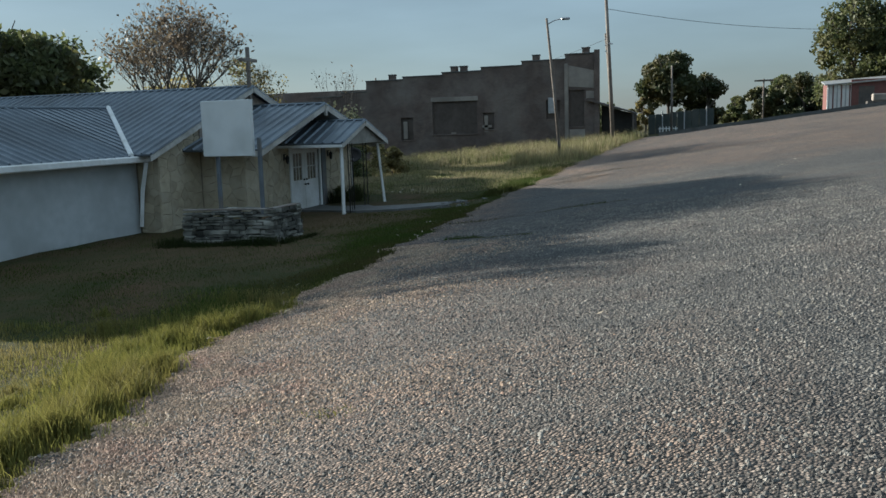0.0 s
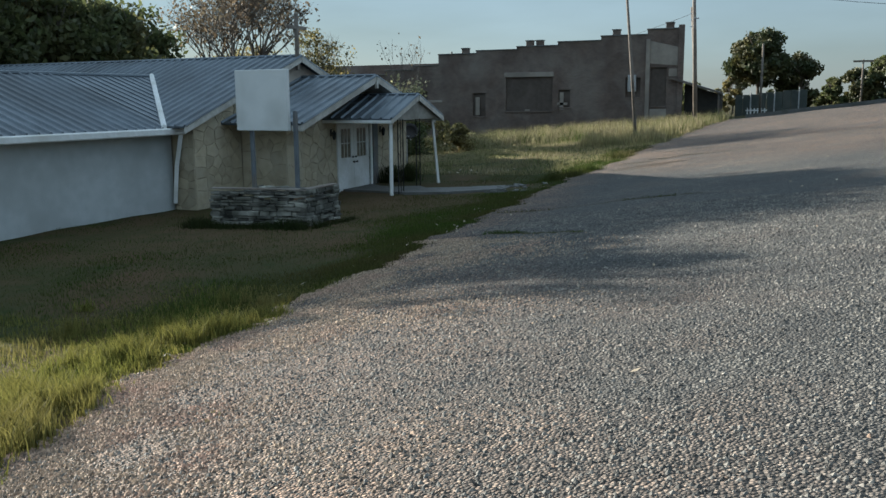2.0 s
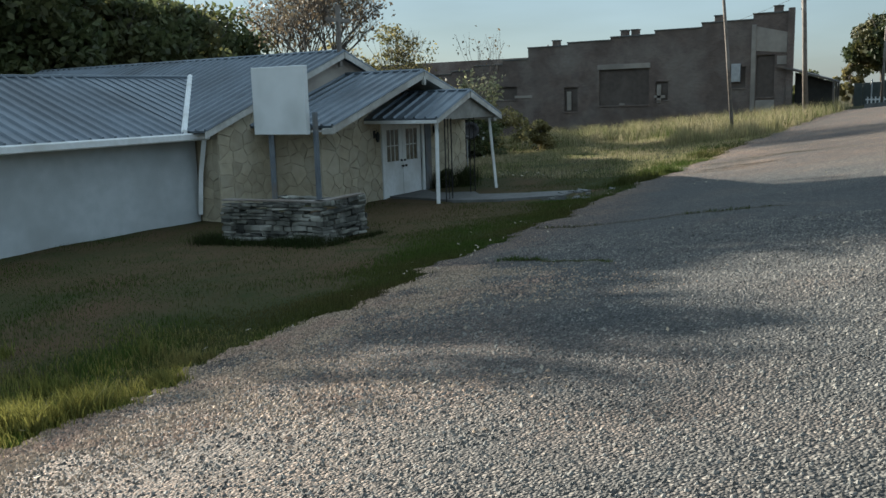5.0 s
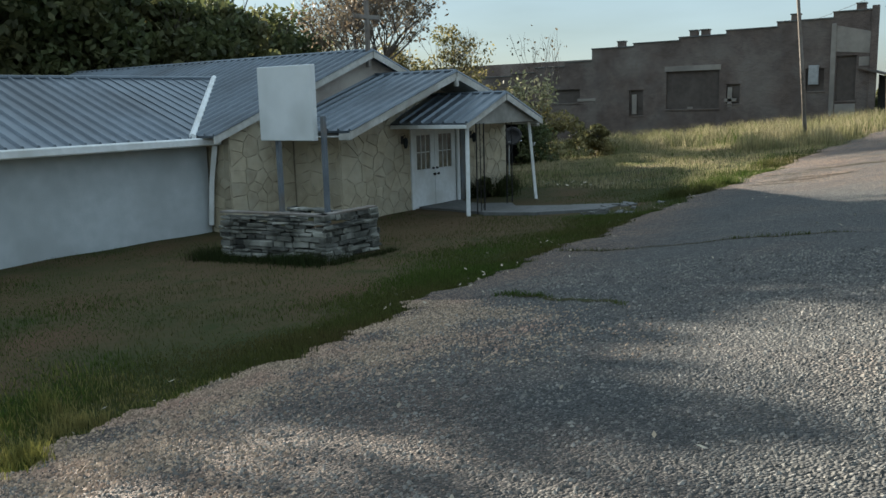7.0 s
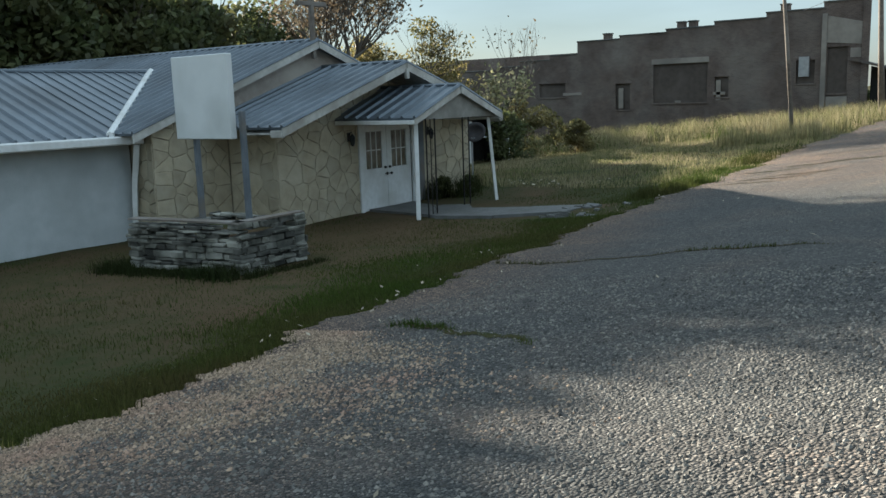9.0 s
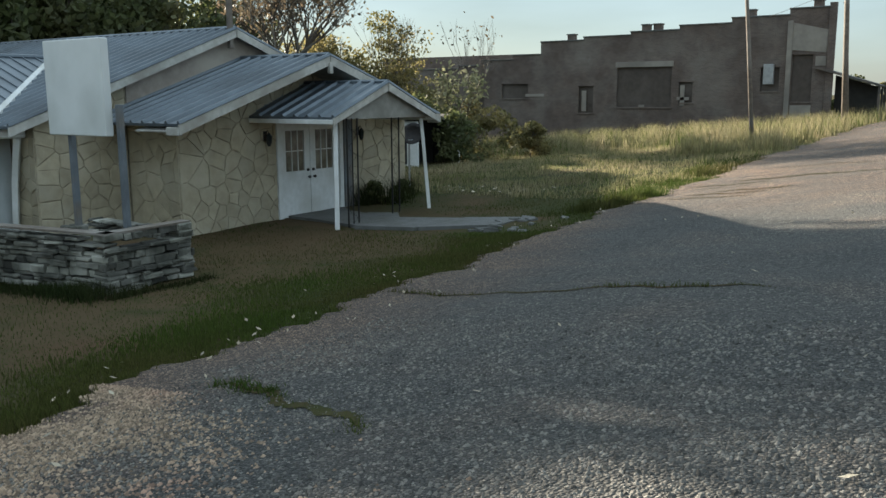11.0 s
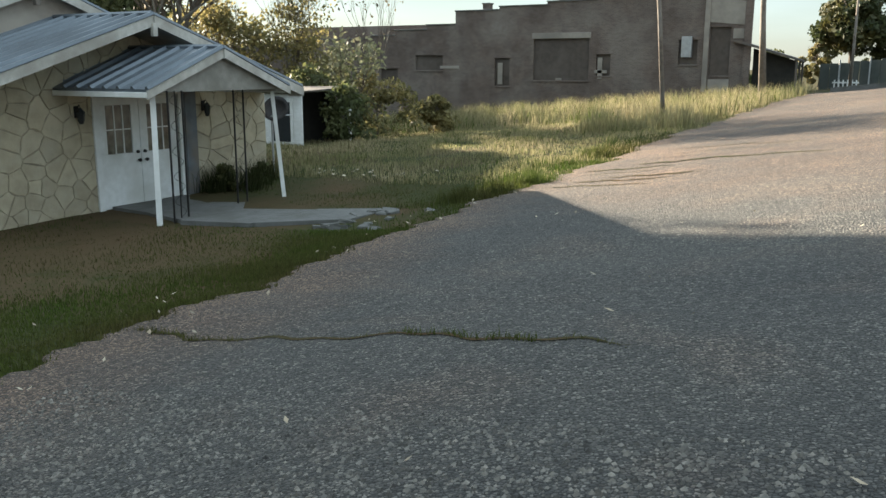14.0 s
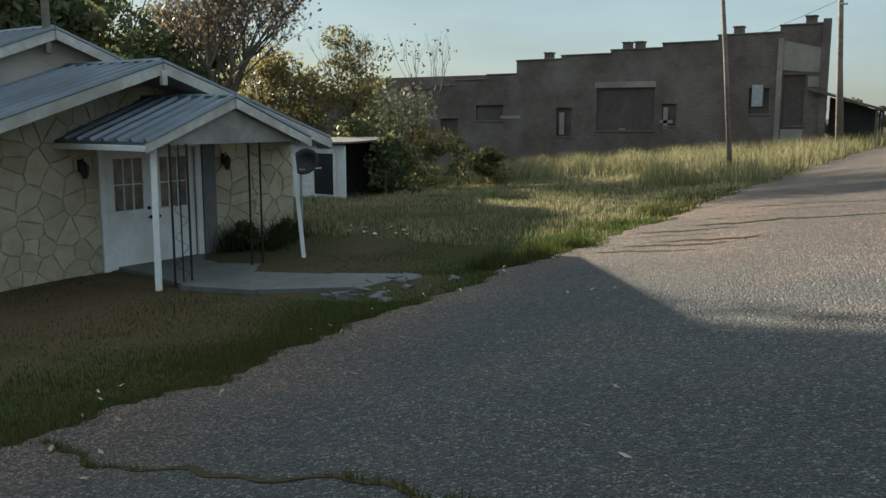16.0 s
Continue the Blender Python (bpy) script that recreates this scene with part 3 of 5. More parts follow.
    # white wing: wall at x = -4.3, eave at x = -3.9, ridge at x = -9.1
    wg = part("wing_wall", box(-4.5, -4.3, -11.6, -3.9, -0.6, 1.9), M_WING, ch, "pale painted smooth block wall")
    part("wing_wall", box(-11.3, -4.502, -11.6, -11.4, -0.6, 1.95), M_WING, ch)
    ez, ex = 1.97, -3.9
    wz, wx = 3.37, -7.8
    # where the two roofs meet
    VBY, VTY = ry - (rz - ez) / kk, ry - (rz - wz) / kk
    roof_slope(ch, [(ex, -11.9, ez), (ex, VBY, ez), (wx, VTY + 0.1, wz), (wx, -11.9, wz)], ((wx, -11.9, wz), (wx, VBY, wz)), ((ex, -11.9, ez), (ex, VBY, ez)), 0.3)
    # ribs between the eave's end and the valley
    vb = Vector((ex, VBY, ez))
    vt = Vector((wx, VTY, wz))
    for i in range(1, 14):
        y = VBY + 0.3 * i
        s = (y - vb.y) / (vt.y - vb.y)
        if s < 1:
            q = vb.lerp(vt, s)
            part("rib", tube([(wx, y, wz + 0.012), (q.x, y, q.z + 0.012)], [0.02, 0.02], 4), M_ROOF, ch)
    part("roof_panel", slab([(wx, -11.9, wz), (wx, VTY, wz), (2 * wx - ex, VTY, ez), (2 * wx - ex, -11.9, ez)], 0.05), M_ROOF, ch)
    part("ridge_cap", tube([(wx, -11.9, wz + 0.02), (wx, VTY, wz + 0.02)], [0.05, 0.05], 6), M_ROOF, ch)
    part("valley_flashing", tube([vb + Vector((0.02, 0.0, 0.03)), vt + Vector((0, 0, 0.03))], [0.075, 0.075], 6), M_WHITE, ch, "bright white metal valley flashing")
    gut = part("gutter", box(ex - 0.02, ex + 0.13, -11.9, -3.88, ez - 0.17, ez + 0.0, 0.025), M_WHITE, ch, "white painted metal gutter")
    part("downspout", tube([(ex + 0.02, -3.99, ez - 0.172), (-4.08, -3.985, 1.0), (-4.2, -3.98, 0.03)], [0.075, 0.07, 0.07], 4), M_WHITE, gut, "square white metal downspout")
    part("wing_wall", box(-11.5, -11.3, -11.6, -3.9, -0.6, 1.95), M_WING, ch)
    part("soffit", box(-4.3, ex - 0.022, -11.8, -3.9, ez - 0.06, ez - 0.03), M_WHITE, ch)
    # double door
    dr = part("door_frame", box(fx - 0.1, fx + 0.05, 0.5, 0.62, -0.22, 2.04, 0.008), M_WHITE, ch, "white painted double door surround")
    part("door_frame", box(fx - 0.1, fx + 0.05, 2.42, 2.54, -0.22, 2.04, 0.008), M_WHITE, ch)
    part("door_frame", box(fx - 0.1, fx + 0.052, 0.622, 2.418, 1.93, 2.04, 0.008), M_WHITE, ch)
    for y0, y1, kn in ((0.625, 1.515, 1.44), (1.525, 2.415, 1.6)):
        b = bmesh.new()
        gz0, gz1, m = 0.92, 1.78, 0.17
        box(fx - 0.06, fx - 0.015, y0, y1, -0.17, gz0, 0.004, b)
        box(fx - 0.06, fx - 0.015, y0, y1, gz1, 1.925, 0.004, b)
        box(fx - 0.06, fx - 0.015, y0, y0 + m, gz0 + 0.001, gz1 - 0.001, 0, b)
        box(fx - 0.06, fx - 0.015, y1 - m, y1, gz0 + 0.001, gz1 - 0.001, 0, b)
        d = part("door", b, M_WHITE, ch, "white painted half-glazed door, closed")
        w = (y1 - y0 - 2 * m) / 3
        for i in range(3):
            for j in range(2):
                part("pane", box(fx - 0.045, fx - 0.035, y0 + m + i * w + 0.008, y0 + m + (i + 1) * w - 0.008, gz0 + j * 0.43 + 0.008, gz0 + (j + 1) * 0.43 - 0.008), M_REFLECTPANE, d)
        for i in (1, 2):
            part("glazing_bar", box(fx - 0.05, fx - 0.02, y0 + m + i * w - 0.011, y0 + m + i * w + 0.011, gz0, gz1), M_WHITE, d)
        part("glazing_bar", box(fx - 0.051, fx - 0.021, y0 + m, y1 - m, gz0 + 0.42, gz0 + 0.44), M_WHITE, d)
        kb = bmesh.new()
        bmesh.ops.create_uvsphere(kb, u_segments=10, v_segments=6, radius=0.034, matrix=Matrix.Translation((fx + 0.045, kn, 0.78)))
        tube([(fx - 0.015, kn, 0.78), (fx + 0.04, kn, 0.78)], [0.012, 0.012], 6, kb)
        part("door_knob", kb, M_IRON, d)
        part("deadbolt", tube([(fx - 0.015, kn, 0.93), (fx + 0.02, kn, 0.93)], [0.032, 0.028], 10), M_IRON, d)
    # dark strip between the right door frame and the stones
    part("side_board", box(fx + 0.02, fx + 0.075, 2.545, 2.84, -0.22, 2.10, 0.008), M_DARKPOST, ch, "dark upright strip beside the door")
    part("door_sill", box(fx - 0.2, fx + 0.06, 0.5, 2.54, -0.3, -0.18, 0.01), M_CONC, ch)
    inner = part("inner_wall", box(fx - 0.9, fx - 0.85, -1.6, 4.6, -0.4, 2.1), M_GABLE, ch)
    # two coach lamps beside the door
    for ly in (0.18, 3.05):
        lb = bmesh.new()
        box(fx + 0.03, fx + 0.055, ly - 0.05, ly + 0.05, 1.60, 1.80, 0.01, lb)
        tube([(fx + 0.05, ly, 1.74), (fx + 0.12, ly, 1.82), (fx + 0.15, ly, 1.76)], [0.01] * 3, 6, lb)
        lamp = part("coach_lamp", lb, M_IRON, ch, "black iron coach lamp")
        part("lantern", tube([(fx + 0.15, ly, 1.5), (fx + 0.15, ly, 1.56), (fx + 0.15, ly, 1.70), (fx + 0.15, ly, 1.77)], [0.03, 0.055, 0.07, 0.015], 6), M_GLASS, lamp)
    return ch


def build_porch():
    po = thing("porch", (-1, 1.45, 0), "gabled porch on white posts with a grey metal roof", "porch")
    py, pz, k, ov, x0, x1 = 1.4, 2.76, 0.40, 1.62, 0.16, -2.12
    for s in (-1, 1):
        e = (py + s * ov, pz - k * ov)
        roof_slope(po, [(x0, py, pz), (x1, py, pz), (x1, *e), (x0, *e)], ((x0, py, pz), (x1, py, pz)), ((x0, *e), (x1, *e)), 0.3)
        part("rake_board", slab([(x0 + 0.015, py, pz - 0.02), (x0 + 0.015, e[0], e[1] - 0.02), (x0 + 0.015, e[0], e[1] - 0.15), (x0 + 0.015, py, pz - 0.17)], 0.03), M_TRIM, po, "weathered pale fascia board")
        part("eave_board", box(x1 + 0.05, x0, e[0] - 0.02, e[0] + 0.02, e[1] - 0.13, e[1] - 0.045, 0.006), M_WHITE, po, "white eave board")
        part("beam", box(x1 + 0.05, x0 - 0.08, py + s * 1.42 - 0.045, py + s * 1.42 + 0.045, 2.02, 2.14, 0.006), M_TRIM, po)
    part("ridge_cap", tube([(x0, py, pz + 0.012), (x1, py, pz + 0.012)], [0.045, 0.045], 6), M_ROOF, po)
    part("gable_panel", slab([(0.09, py - 1.58, 2.06), (0.09, py + 1.58, 2.06), (0.09, py, 2.70)], 0.02), M_SHADEDPANEL, po, "grey gable panel, shade put into its darker tone")
    part("ceiling_board", box(x1 + 0.05, 0.02, py - 1.36, py + 1.36, 2.06, 2.08), M_TRIM, po)
    # white posts; the second leans
    part("post", tube([(0.0, 0.0, -0.06), (0.0, 0.02, 2.17)], [0.062, 0.058], 4), M_WHITE, po, "square white painted post")
    part("post", tube([(0.05, 2.94, -0.1), (-0.14, 2.88, 2.19)], [0.05, 0.047], 4), M_WHITE, po, "leaning white painted post")
    part("post_cap", tube([(-0.14, 2.88, 2.191), (-0.14, 2.88, 2.21), (-0.14, 2.88, 2.25), (-0.14, 2.88, 2.30)], [0.075, 0.075, 0.03, 0.045], 8), M_WHITE, po)
    # wrought iron trellis columns
    for px, ya, yb in ((0.12, 0.20, 0.50), (-0.25, 2.02, 2.26)):
        tr = part("trellis_bar", tube([(px, ya, -0.02), (px, ya, 2.08)], [0.017, 0.017], 6), M_IRON, po, "black wrought iron trellis column")
        part("trellis_bar", tube([(px, yb, -0.02), (px, yb, 2.08)], [0.017, 0.017], 6), M_IRON, tr)
        if px > 0:
            part("trellis_bar", tube([(px, 0.35, -0.02), (px, 0.35, 2.08)], [0.011, 0.011], 6), M_IRON, tr)
        sc = bmesh.new()
        for j in range(5):
            zc = 0.25 + 0.4 * j
            tube([(px, (ya + yb) / 2 + 0.11 * math.sin(q * math.pi / 5), zc - 0.17 + 0.034 * q) for q in range(11)], [0.0045] * 11, 5, sc)
        part("scroll", sc, M_IRON, tr)
    return po


build_church()
build_porch()


def build_sign():
    sg = thing("sign_board", (-0.65, -4.8, 0), "blank white square sign board on two posts", "sign")
    part("panel", box(-1.40, 0.04, -4.85, -4.72, 1.95, 3.33, 0.012), M_SIGN, sg, "plain white sign face")
    for x in (-1.1, 0.13):
        part("post", box(x - 0.045, x + 0.045, -4.715, -4.63, -0.2, 3.30 if x < 0 else 2.4, 0.008), M_DARKPOST, sg, "dark blue-grey post")


def build_planter():
    rng = random.Random(9)
    pl = thing("stone_planter", (-0.2, -5.05, 0), "low dry-stacked fieldstone planter round the sign", "planter")
    t = 0.26
    A, B, C, D = Vector((1.0, -5.62, 0)), Vector((-1.25, -6.05, 0)), Vector((0.9, -4.15, 0)), Vector((-1.25, -4.15, 0))
    for p, q, full in ((B, A, 0.62), (A, C, 0.68), (C, D, 0.6), (D, B, 0.5)):
        d = (q - p).normalized()
        inward = Vector((-d.y, d.x, 0))
        ln = (q - p).length
        z = -0.08
        while z < full:
            h = rng.uniform(0.05, 0.12)
            u = -rng.uniform(0, 0.05)
            while u < ln - 0.03:
                l = rng.uniform(0.12, 0.42)
                w0, w1 = u + 0.006, min(u + l, ln + 0.02) - 0.006
                o = rng.uniform(-0.05, 0.03)
                zz = z + rng.uniform(-0.01, 0.01)
                if not (z + h > full - 0.12 and rng.random() < 0.3):
                    b = box(w0, w1, o, t + o, zz, zz + h - 0.008, 0.014)
                    for vv in b.verts:
                        c = vv.co + Vector((rng.uniform(-1, 1), rng.uniform(-1, 1), rng.uniform(-1, 1))) * 0.011
                        vv.co = p + d * c.x + inward * c.y + Vector((0, 0, c.z))
                    part("stone", b, M_FIELD, pl)
                u += l
            z += h
    for p, q in ((B, A), (A, C)):
        d = (q - p).normalized()
        n = Vector((-d.y, d.x, 0))
        part("cap_board", slab([p + n * 0.0 + Vector((0, 0, 0.735)), q + Vector((0, 0, 0.735)), q + n * 0.2 + Vector((0, 0, 0.735)), p + n * 0.2 + Vector((0, 0, 0.735))], 0.03), M_POLE, pl, "thin weathered cap board")
    part("soil", slab([A + Vector((-0.2, 0.2, 0.45)), C + Vector((-0.2, -0.1, 0.45)), D + Vector((0.2, -0.1, 0.45)), B + Vector((0.2, 0.2, 0.45))], 0.5), M_SOIL, pl)


build_sign()
build_planter()

# ---- walkway ----
wk = tagged(new("walkway"), "cracked old concrete walk from the porch to the road", "walkway", kind="structure")
rng = random.Random(2)
for xa, xb, y0, y0b, y1, y1b in ((-2.05, -0.9, 0.75, 0.6, 2.95, 2.95), (-0.88, 0.30, 0.55, 0.2, 2.95, 1.55), (0.33, 1.6, 0.12, 0.35, 1.5, 1.9), (1.63, 2.85, 0.4, 1.2, 1.95, 2.45)):
    za, zb = float(land(xa, 1.3)) + 0.04, float(land(xb, 1.3)) + 0.035
    part("slab", slab([(xa, y0, za), (xb, y0b, zb), (xb, y1b, zb), (xa, y1, za)], 0.12), M_CONC, wk)


# ---- brick building across the lot ----
def build_brick():
    bb = thing("brick_building", (-15, 48, 0), "long two-storey dark brick commercial building, stepped parapet", "building")
    Y, T = 43.0, 0.35
    # parapet heights, stepping up towards the street
    steps = [(-45, -31.5, 4.1), (-31.5, -26.3, 4.35), (-26.3, -24.2, 4.55), (-24.2, -21.6, 4.9), (-21.6, -19.3, 5.2), (-19.3, -16.0, 6.05), (-16.0, -12.6, 6.25),
             (-12.6, -9.3, 6.45), (-9.3, -6.0, 6.7), (-6.0, -2.6, 7.0), (-2.6, -0.1, 7.35)]
    openings = [(-25.5, -24.0, 0.9, 2.3), (-22.5, -20.3, 2.2, 3.2), (-16.3, -15.2, 1.2, 3.0), (-13.5, -9.7, 1.6, 4.4), (-9.2, -8.3, 1.9, 3.2), (-4.1, -3.0, 2.6, 4.0), (-2.3, -1.15, 1.95, 4.7)]
    for a, b, z in steps:
        cuts = sorted([o for o in openings if o[0] < b and o[1] > a])
        x = a
        for o in cuts:
            o0, o1 = max(o[0], a), min(o[1], b)
            if o0 > x:
                part("wall", box(x, o0, Y, Y + T, -4, z), M_BRICK, bb, "dark weathered brick wall")
            part("wall", box(o0, o1, Y, Y + T, -4, o[2]), M_BRICK, bb)
            part("wall", box(o0, o1, Y, Y + T, o[3], z), M_BRICK, bb)
            x = o1
        if x < b:
            part("wall", box(x, b, Y, Y + T, -4, z), M_BRICK, bb, "dark weathered brick wall")
        part("coping", box(a - 0.04, b + 0.04, Y - 0.06, Y + T + 0.06, z, z + 0.09, 0.015), M_CONC, bb, "pale clay coping")
    for o in openings:
        w = part("window", box(o[0] + 0.002, o[1] - 0.002, Y + 0.16, Y + 0.2, o[2], o[3]), M_BOARD, bb, "boarded-up dark window opening")
        part("sill", box(o[0] - 0.08, o[1] + 0.08, Y - 0.06, Y + 0.12, o[2] - 0.1, o[2] - 0.002, 0.01), M_BRICK, w)
        part("lintel", box(o[0] - 0.1, o[1] + 0.1, Y - 0.025, Y + 0.1, o[3] + 0.002, o[3] + 0.16, 0.01), M_BRICK, w)
    for x, z in ((-17.0, 6.05), (-11.6, 6.45), (-10.8, 6.45), (-4.9, 7.0), (-1.05, 7.35)):
        c = part("chimney", box(x - 0.25, x + 0.25, Y + 0.02, Y + 0.5, z + 0.05, z + 0.42, 0.01), M_BRICK, bb)
        part("chimney_cap", box(x - 0.3, x + 0.3, Y - 0.03, Y + 0.55, z + 0.42, z + 0.5, 0.01), M_CONC, c)
    part("stucco_panel", slab([(-2.45, Y - 0.03, 5.0), (-0.4, Y - 0.03, 4.8), (-0.4, Y - 0.03, 6.1), (-2.45, Y - 0.03, 6.6)], 0.028), M_TAN, bb, "faded stucco patch")
    part("stucco_panel", slab([(-1.0, Y - 0.03, 4.05), (-0.4, Y - 0.03, 4.05), (-0.4, Y - 0.03, 4.6), (-1.0, Y - 0.03, 4.6)], 0.028), M_TAN, bb)
    for x0, x1, z0, z1 in ((-16.05, -15.7, 1.3, 2.7), (-9.1, -8.8, 1.7, 3.0), (-9.3, -8.5, 2.05, 2.25), (-20.5, -19.0, 2.3, 2.5), (-13.6, -9.6, 4.2, 4.55), (-2.3, -1.1, 0.9, 1.75), (-11.9, -11.5, 1.5, 1.75)):
        part("board", box(x0, x1, Y - 0.04, Y + 0.0, z0, z1, 0.01), M_TAN, bb, "pale loose board")
    # the street front runs back at a slant
    part("wall", slab([(-0.105, Y + T, -2), (-3.2, Y + 14, -2), (-3.2, Y + 14, 7.35), (-0.105, Y + T, 7.35)], 0.35), M_BRICK, bb)
    part("coping", slab([(-0.09, Y + T, 7.45), (-3.15, Y + 14, 7.45), (-3.6, Y + 14, 7.45), (-0.55, Y + T, 7.45)], 0.1), M_CONC, bb)
    part("pilaster", box(-0.38, 0.02, Y - 0.12, Y + 0.1, -1, 7.62, 0.02), M_BRICK, bb)
    part("pilaster", box(-2.65, -2.35, Y - 0.1, Y - 0.001, 1, 6.7, 0.02), M_TAN, bb)
    part("wall", box(-45, -3.6, Y + 14, Y + 14.3, -4, 6.0), M_BRICK, bb)
    part("wall", box(-45, -44.7, Y + T, Y + 14, -6, 4.1), M_BRICK, bb)
    part("roof", box(-44.7, -3.6, Y + T, Y + 14, 3.6, 3.7), M_AWN, bb)
    # street awning on posts
    aw = part("awning", slab([(-0.9, Y - 0.3, 4.0), (-1.9, Y + 9, 4.0), (1.6, Y + 9, 2.9), (2.7, Y - 0.3, 2.9)], 0.12), M_AWN, bb, "dark sloping street awning")
    for q in (0.0, 0.5, 1.0):
        px, pyy = 2.55 - 1.05 * q, Y - 0.15 + 9 * q
        part("awning_post", box(px - 0.06, px + 0.06, pyy - 0.06, pyy + 0.06, 0.5, 2.85, 0.01), M_AWN, aw)
    # near-black panel stands for the shade under the awning
    part("awning_side", slab([(0.05, Y + 0.62, 0.4), (2.4, Y + 0.62, 0.4), (2.4, Y + 0.62, 2.8), (0.05, Y + 0.62, 3.5)], 0.06), M_SHADEIN, bb, "end wall under the awning, its shade put into a near-black colour")
    part("meter_box", box(-3.9, -3.3, Y - 0.22, Y - 0.005, 3.0, 4.2, 0.02), M_GREY, bb, "grey electrical box")


build_brick()


def build_fence():
    """A low dark sheet fence beyond the awning, with its pale posts."""
    f = thing("sheet_fence", at_land(4.6, 56.0), "dark green-grey sheet fence past the awning", "fence")
    for i in range(9):
        x = 2.0 + i * 0.62
        z = float(land(x, 56.0))
        part("fence_panel", box(x, x + 0.6, 56.0, 56.06, z - 0.2, z + 1.75 - 0.03 * (i % 3), 0.01), M_SHEET, f)
        if i % 3 == 2:
            part("fence_post", box(x - 0.06, x + 0.04, 55.9, 55.996, z - 0.2, z + 1.9, 0.01), M_GREY, f, "pale steel post")
    z = float(land(4.0, 54.0))
    r = thing("low_rail", at_land(4.0, 53.0), "short white painted picket rail beside the road", "railing")
    for i in range(6):
        x = 3.3 + i * 0.26
        part("picket", box(x, x + 0.09, 53.0, 53.04, float(land(x, 53.0)) - 0.1, z + 0.55, 0.01), M_WHITE, r)
    part("rail", box(3.2, 4.8, 53.042, 53.08, z + 0.32, z + 0.42, 0.01), M_WHITE, r)


build_fence()


# ---- poles and wires ----
def pole(at, top, r, label, group="utility poles"):
    p = thing("utility_pole", at, label, "pole", group)
    part("pole", tube([Vector(at) - Vector((0, 0, 0.4)), Vector(at).lerp(Vector(top), 0.5), top], [r, r * 0.88, r * 0.7], 10), M_POLE, p, smooth=True)
    return p


lp = pole(at_land(2.5, 18.6), (1.85, 18.6, 7.4), 0.08, "leaning weathered wooden pole carrying a street lamp")
arm = part("lamp_arm", tube([(1.87, 18.6, 7.1), (2.2, 18.55, 7.25), (2.7, 18.5, 7.35)], [0.025] * 3, 8), M_GREY, lp)
part("lamp_head", box(2.6, 3.0, 18.38, 18.6, 7.25, 7.37, 0.04), M_GREY, arm, "grey street lamp head")
p2 = pole(at_land(2.6, 33.5), (2.15, 33.5, 10.0), 0.14, "tall thick wooden utility pole beside the brick building")
part("insulator", tube([(2.30, 33.3, 7.2), (2.6, 33.3, 7.2)], [0.04, 0.04], 8), M_GREY, p2)
p2b = pole(at_land(2.1, 37.0), (1.5, 37.0, 8.2), 0.10, "thin leaning wooden utility pole beside the thicker one")
for zz in (7.0, 7.4, 7.8):
    part("insulator", tube([(1.5, 36.85, zz), (1.75, 36.85, zz)], [0.035, 0.035], 8), M_GREY, p2b)
pole(at_land(4.4, 52.0), (4.4, 52.0, 6.6), 0.10, "short wooden utility pole past the awning")
p4 = pole((-33, 75, -3), (-33, 75, 8.1), 0.14, "distant utility pole with a crossarm")
part("crossarm", box(-34.1, -31.9, 74.9, 75.1, 7.5, 7.7), M_POLE, p4)
p5 = pole(at_land(11.4, 85.0), (11.4, 85.0, 6.4), 0.12, "distant utility pole with a crossarm")
part("crossarm", box(10.4, 12.4, 84.9, 85.1, 6.1, 6.3), M_POLE, p5)


def wire(a, b, sag, r=0.012):
    a, b = Vector(a), Vector(b)
    pts = [a.lerp(b, i / 20) - Vector((0, 0, sag * 4 * (i / 20) * (1 - i / 20))) for i in range(21)]
    ob = part("overhead_wire", tube(pts, [r] * 21, 5), M_IRON)
    tagged(ob, "thin sagging black overhead cable", "cable", "overhead wires")


wire((2.2, 33.5, 9.4), (27.0, 62.0, 9.8), 1.0, 0.016)
wire((2.35, 33.5, 7.4), (1.5, 37.0, 7.8), 0.1)
wire((1.5, 37.0, 7.8), (-33, 75, 7.7), 1.6)


# ---- far shed ----
def build_far_shed():
    s = thing("metal_shed", at_land(19.5, 63), "low metal shed with red wall and white ribbed end", "shed")
    z = float(land(19, 60))
    part("end_wall", box(16.7, 18.6, 60, 60.2, z - 0.3, z + 2.1), M_WHITE, s, "white ribbed sheet wall")
    for i in range(6):
        part("batten", box(16.8 + i * 0.33, 16.9 + i * 0.33, 59.93, 59.998, z - 0.2, z + 2.05), M_RED if i % 2 else M_GREY, s)
    part("side_wall", box(18.61, 27, 60, 60.2, z - 0.3, z + 2.5), M_RED, s, "dull red sheet wall")
    part("roof", slab([(16.5, 59.7, z + 2.15), (27.2, 59.7, z + 2.75), (27.2, 66, z + 3.2), (16.5, 66, z + 2.6)], 0.1), M_GREY, s)
    part("side_wall", box(16.7, 16.9, 60.2, 66, z - 0.3, z + 2.2), M_RED, s)
    part("doorway", box(19.2, 20.4, 59.95, 59.997, z, z + 1.9), M_AWN, s)
    b = thing("parked_trailer", at_land(20.6, 57.5), "small dark parked trailer with pale load", "trailer")
    part("bed", box(19.6, 22.0, 57, 58.2, z + 0.35, z + 0.6, 0.03), M_AWN, b)
    part("load", box(20.0, 21.2, 57.1, 58.1, z + 0.602, z + 1.2, 0.08), M_TAN, b)
    for x in (20.2, 21.4):
        part("wheel", tube([(x, 56.95, z + 0.25), (x, 57.12, z + 0.25)], [0.28, 0.28], 14), M_IRON, b)


build_far_shed()


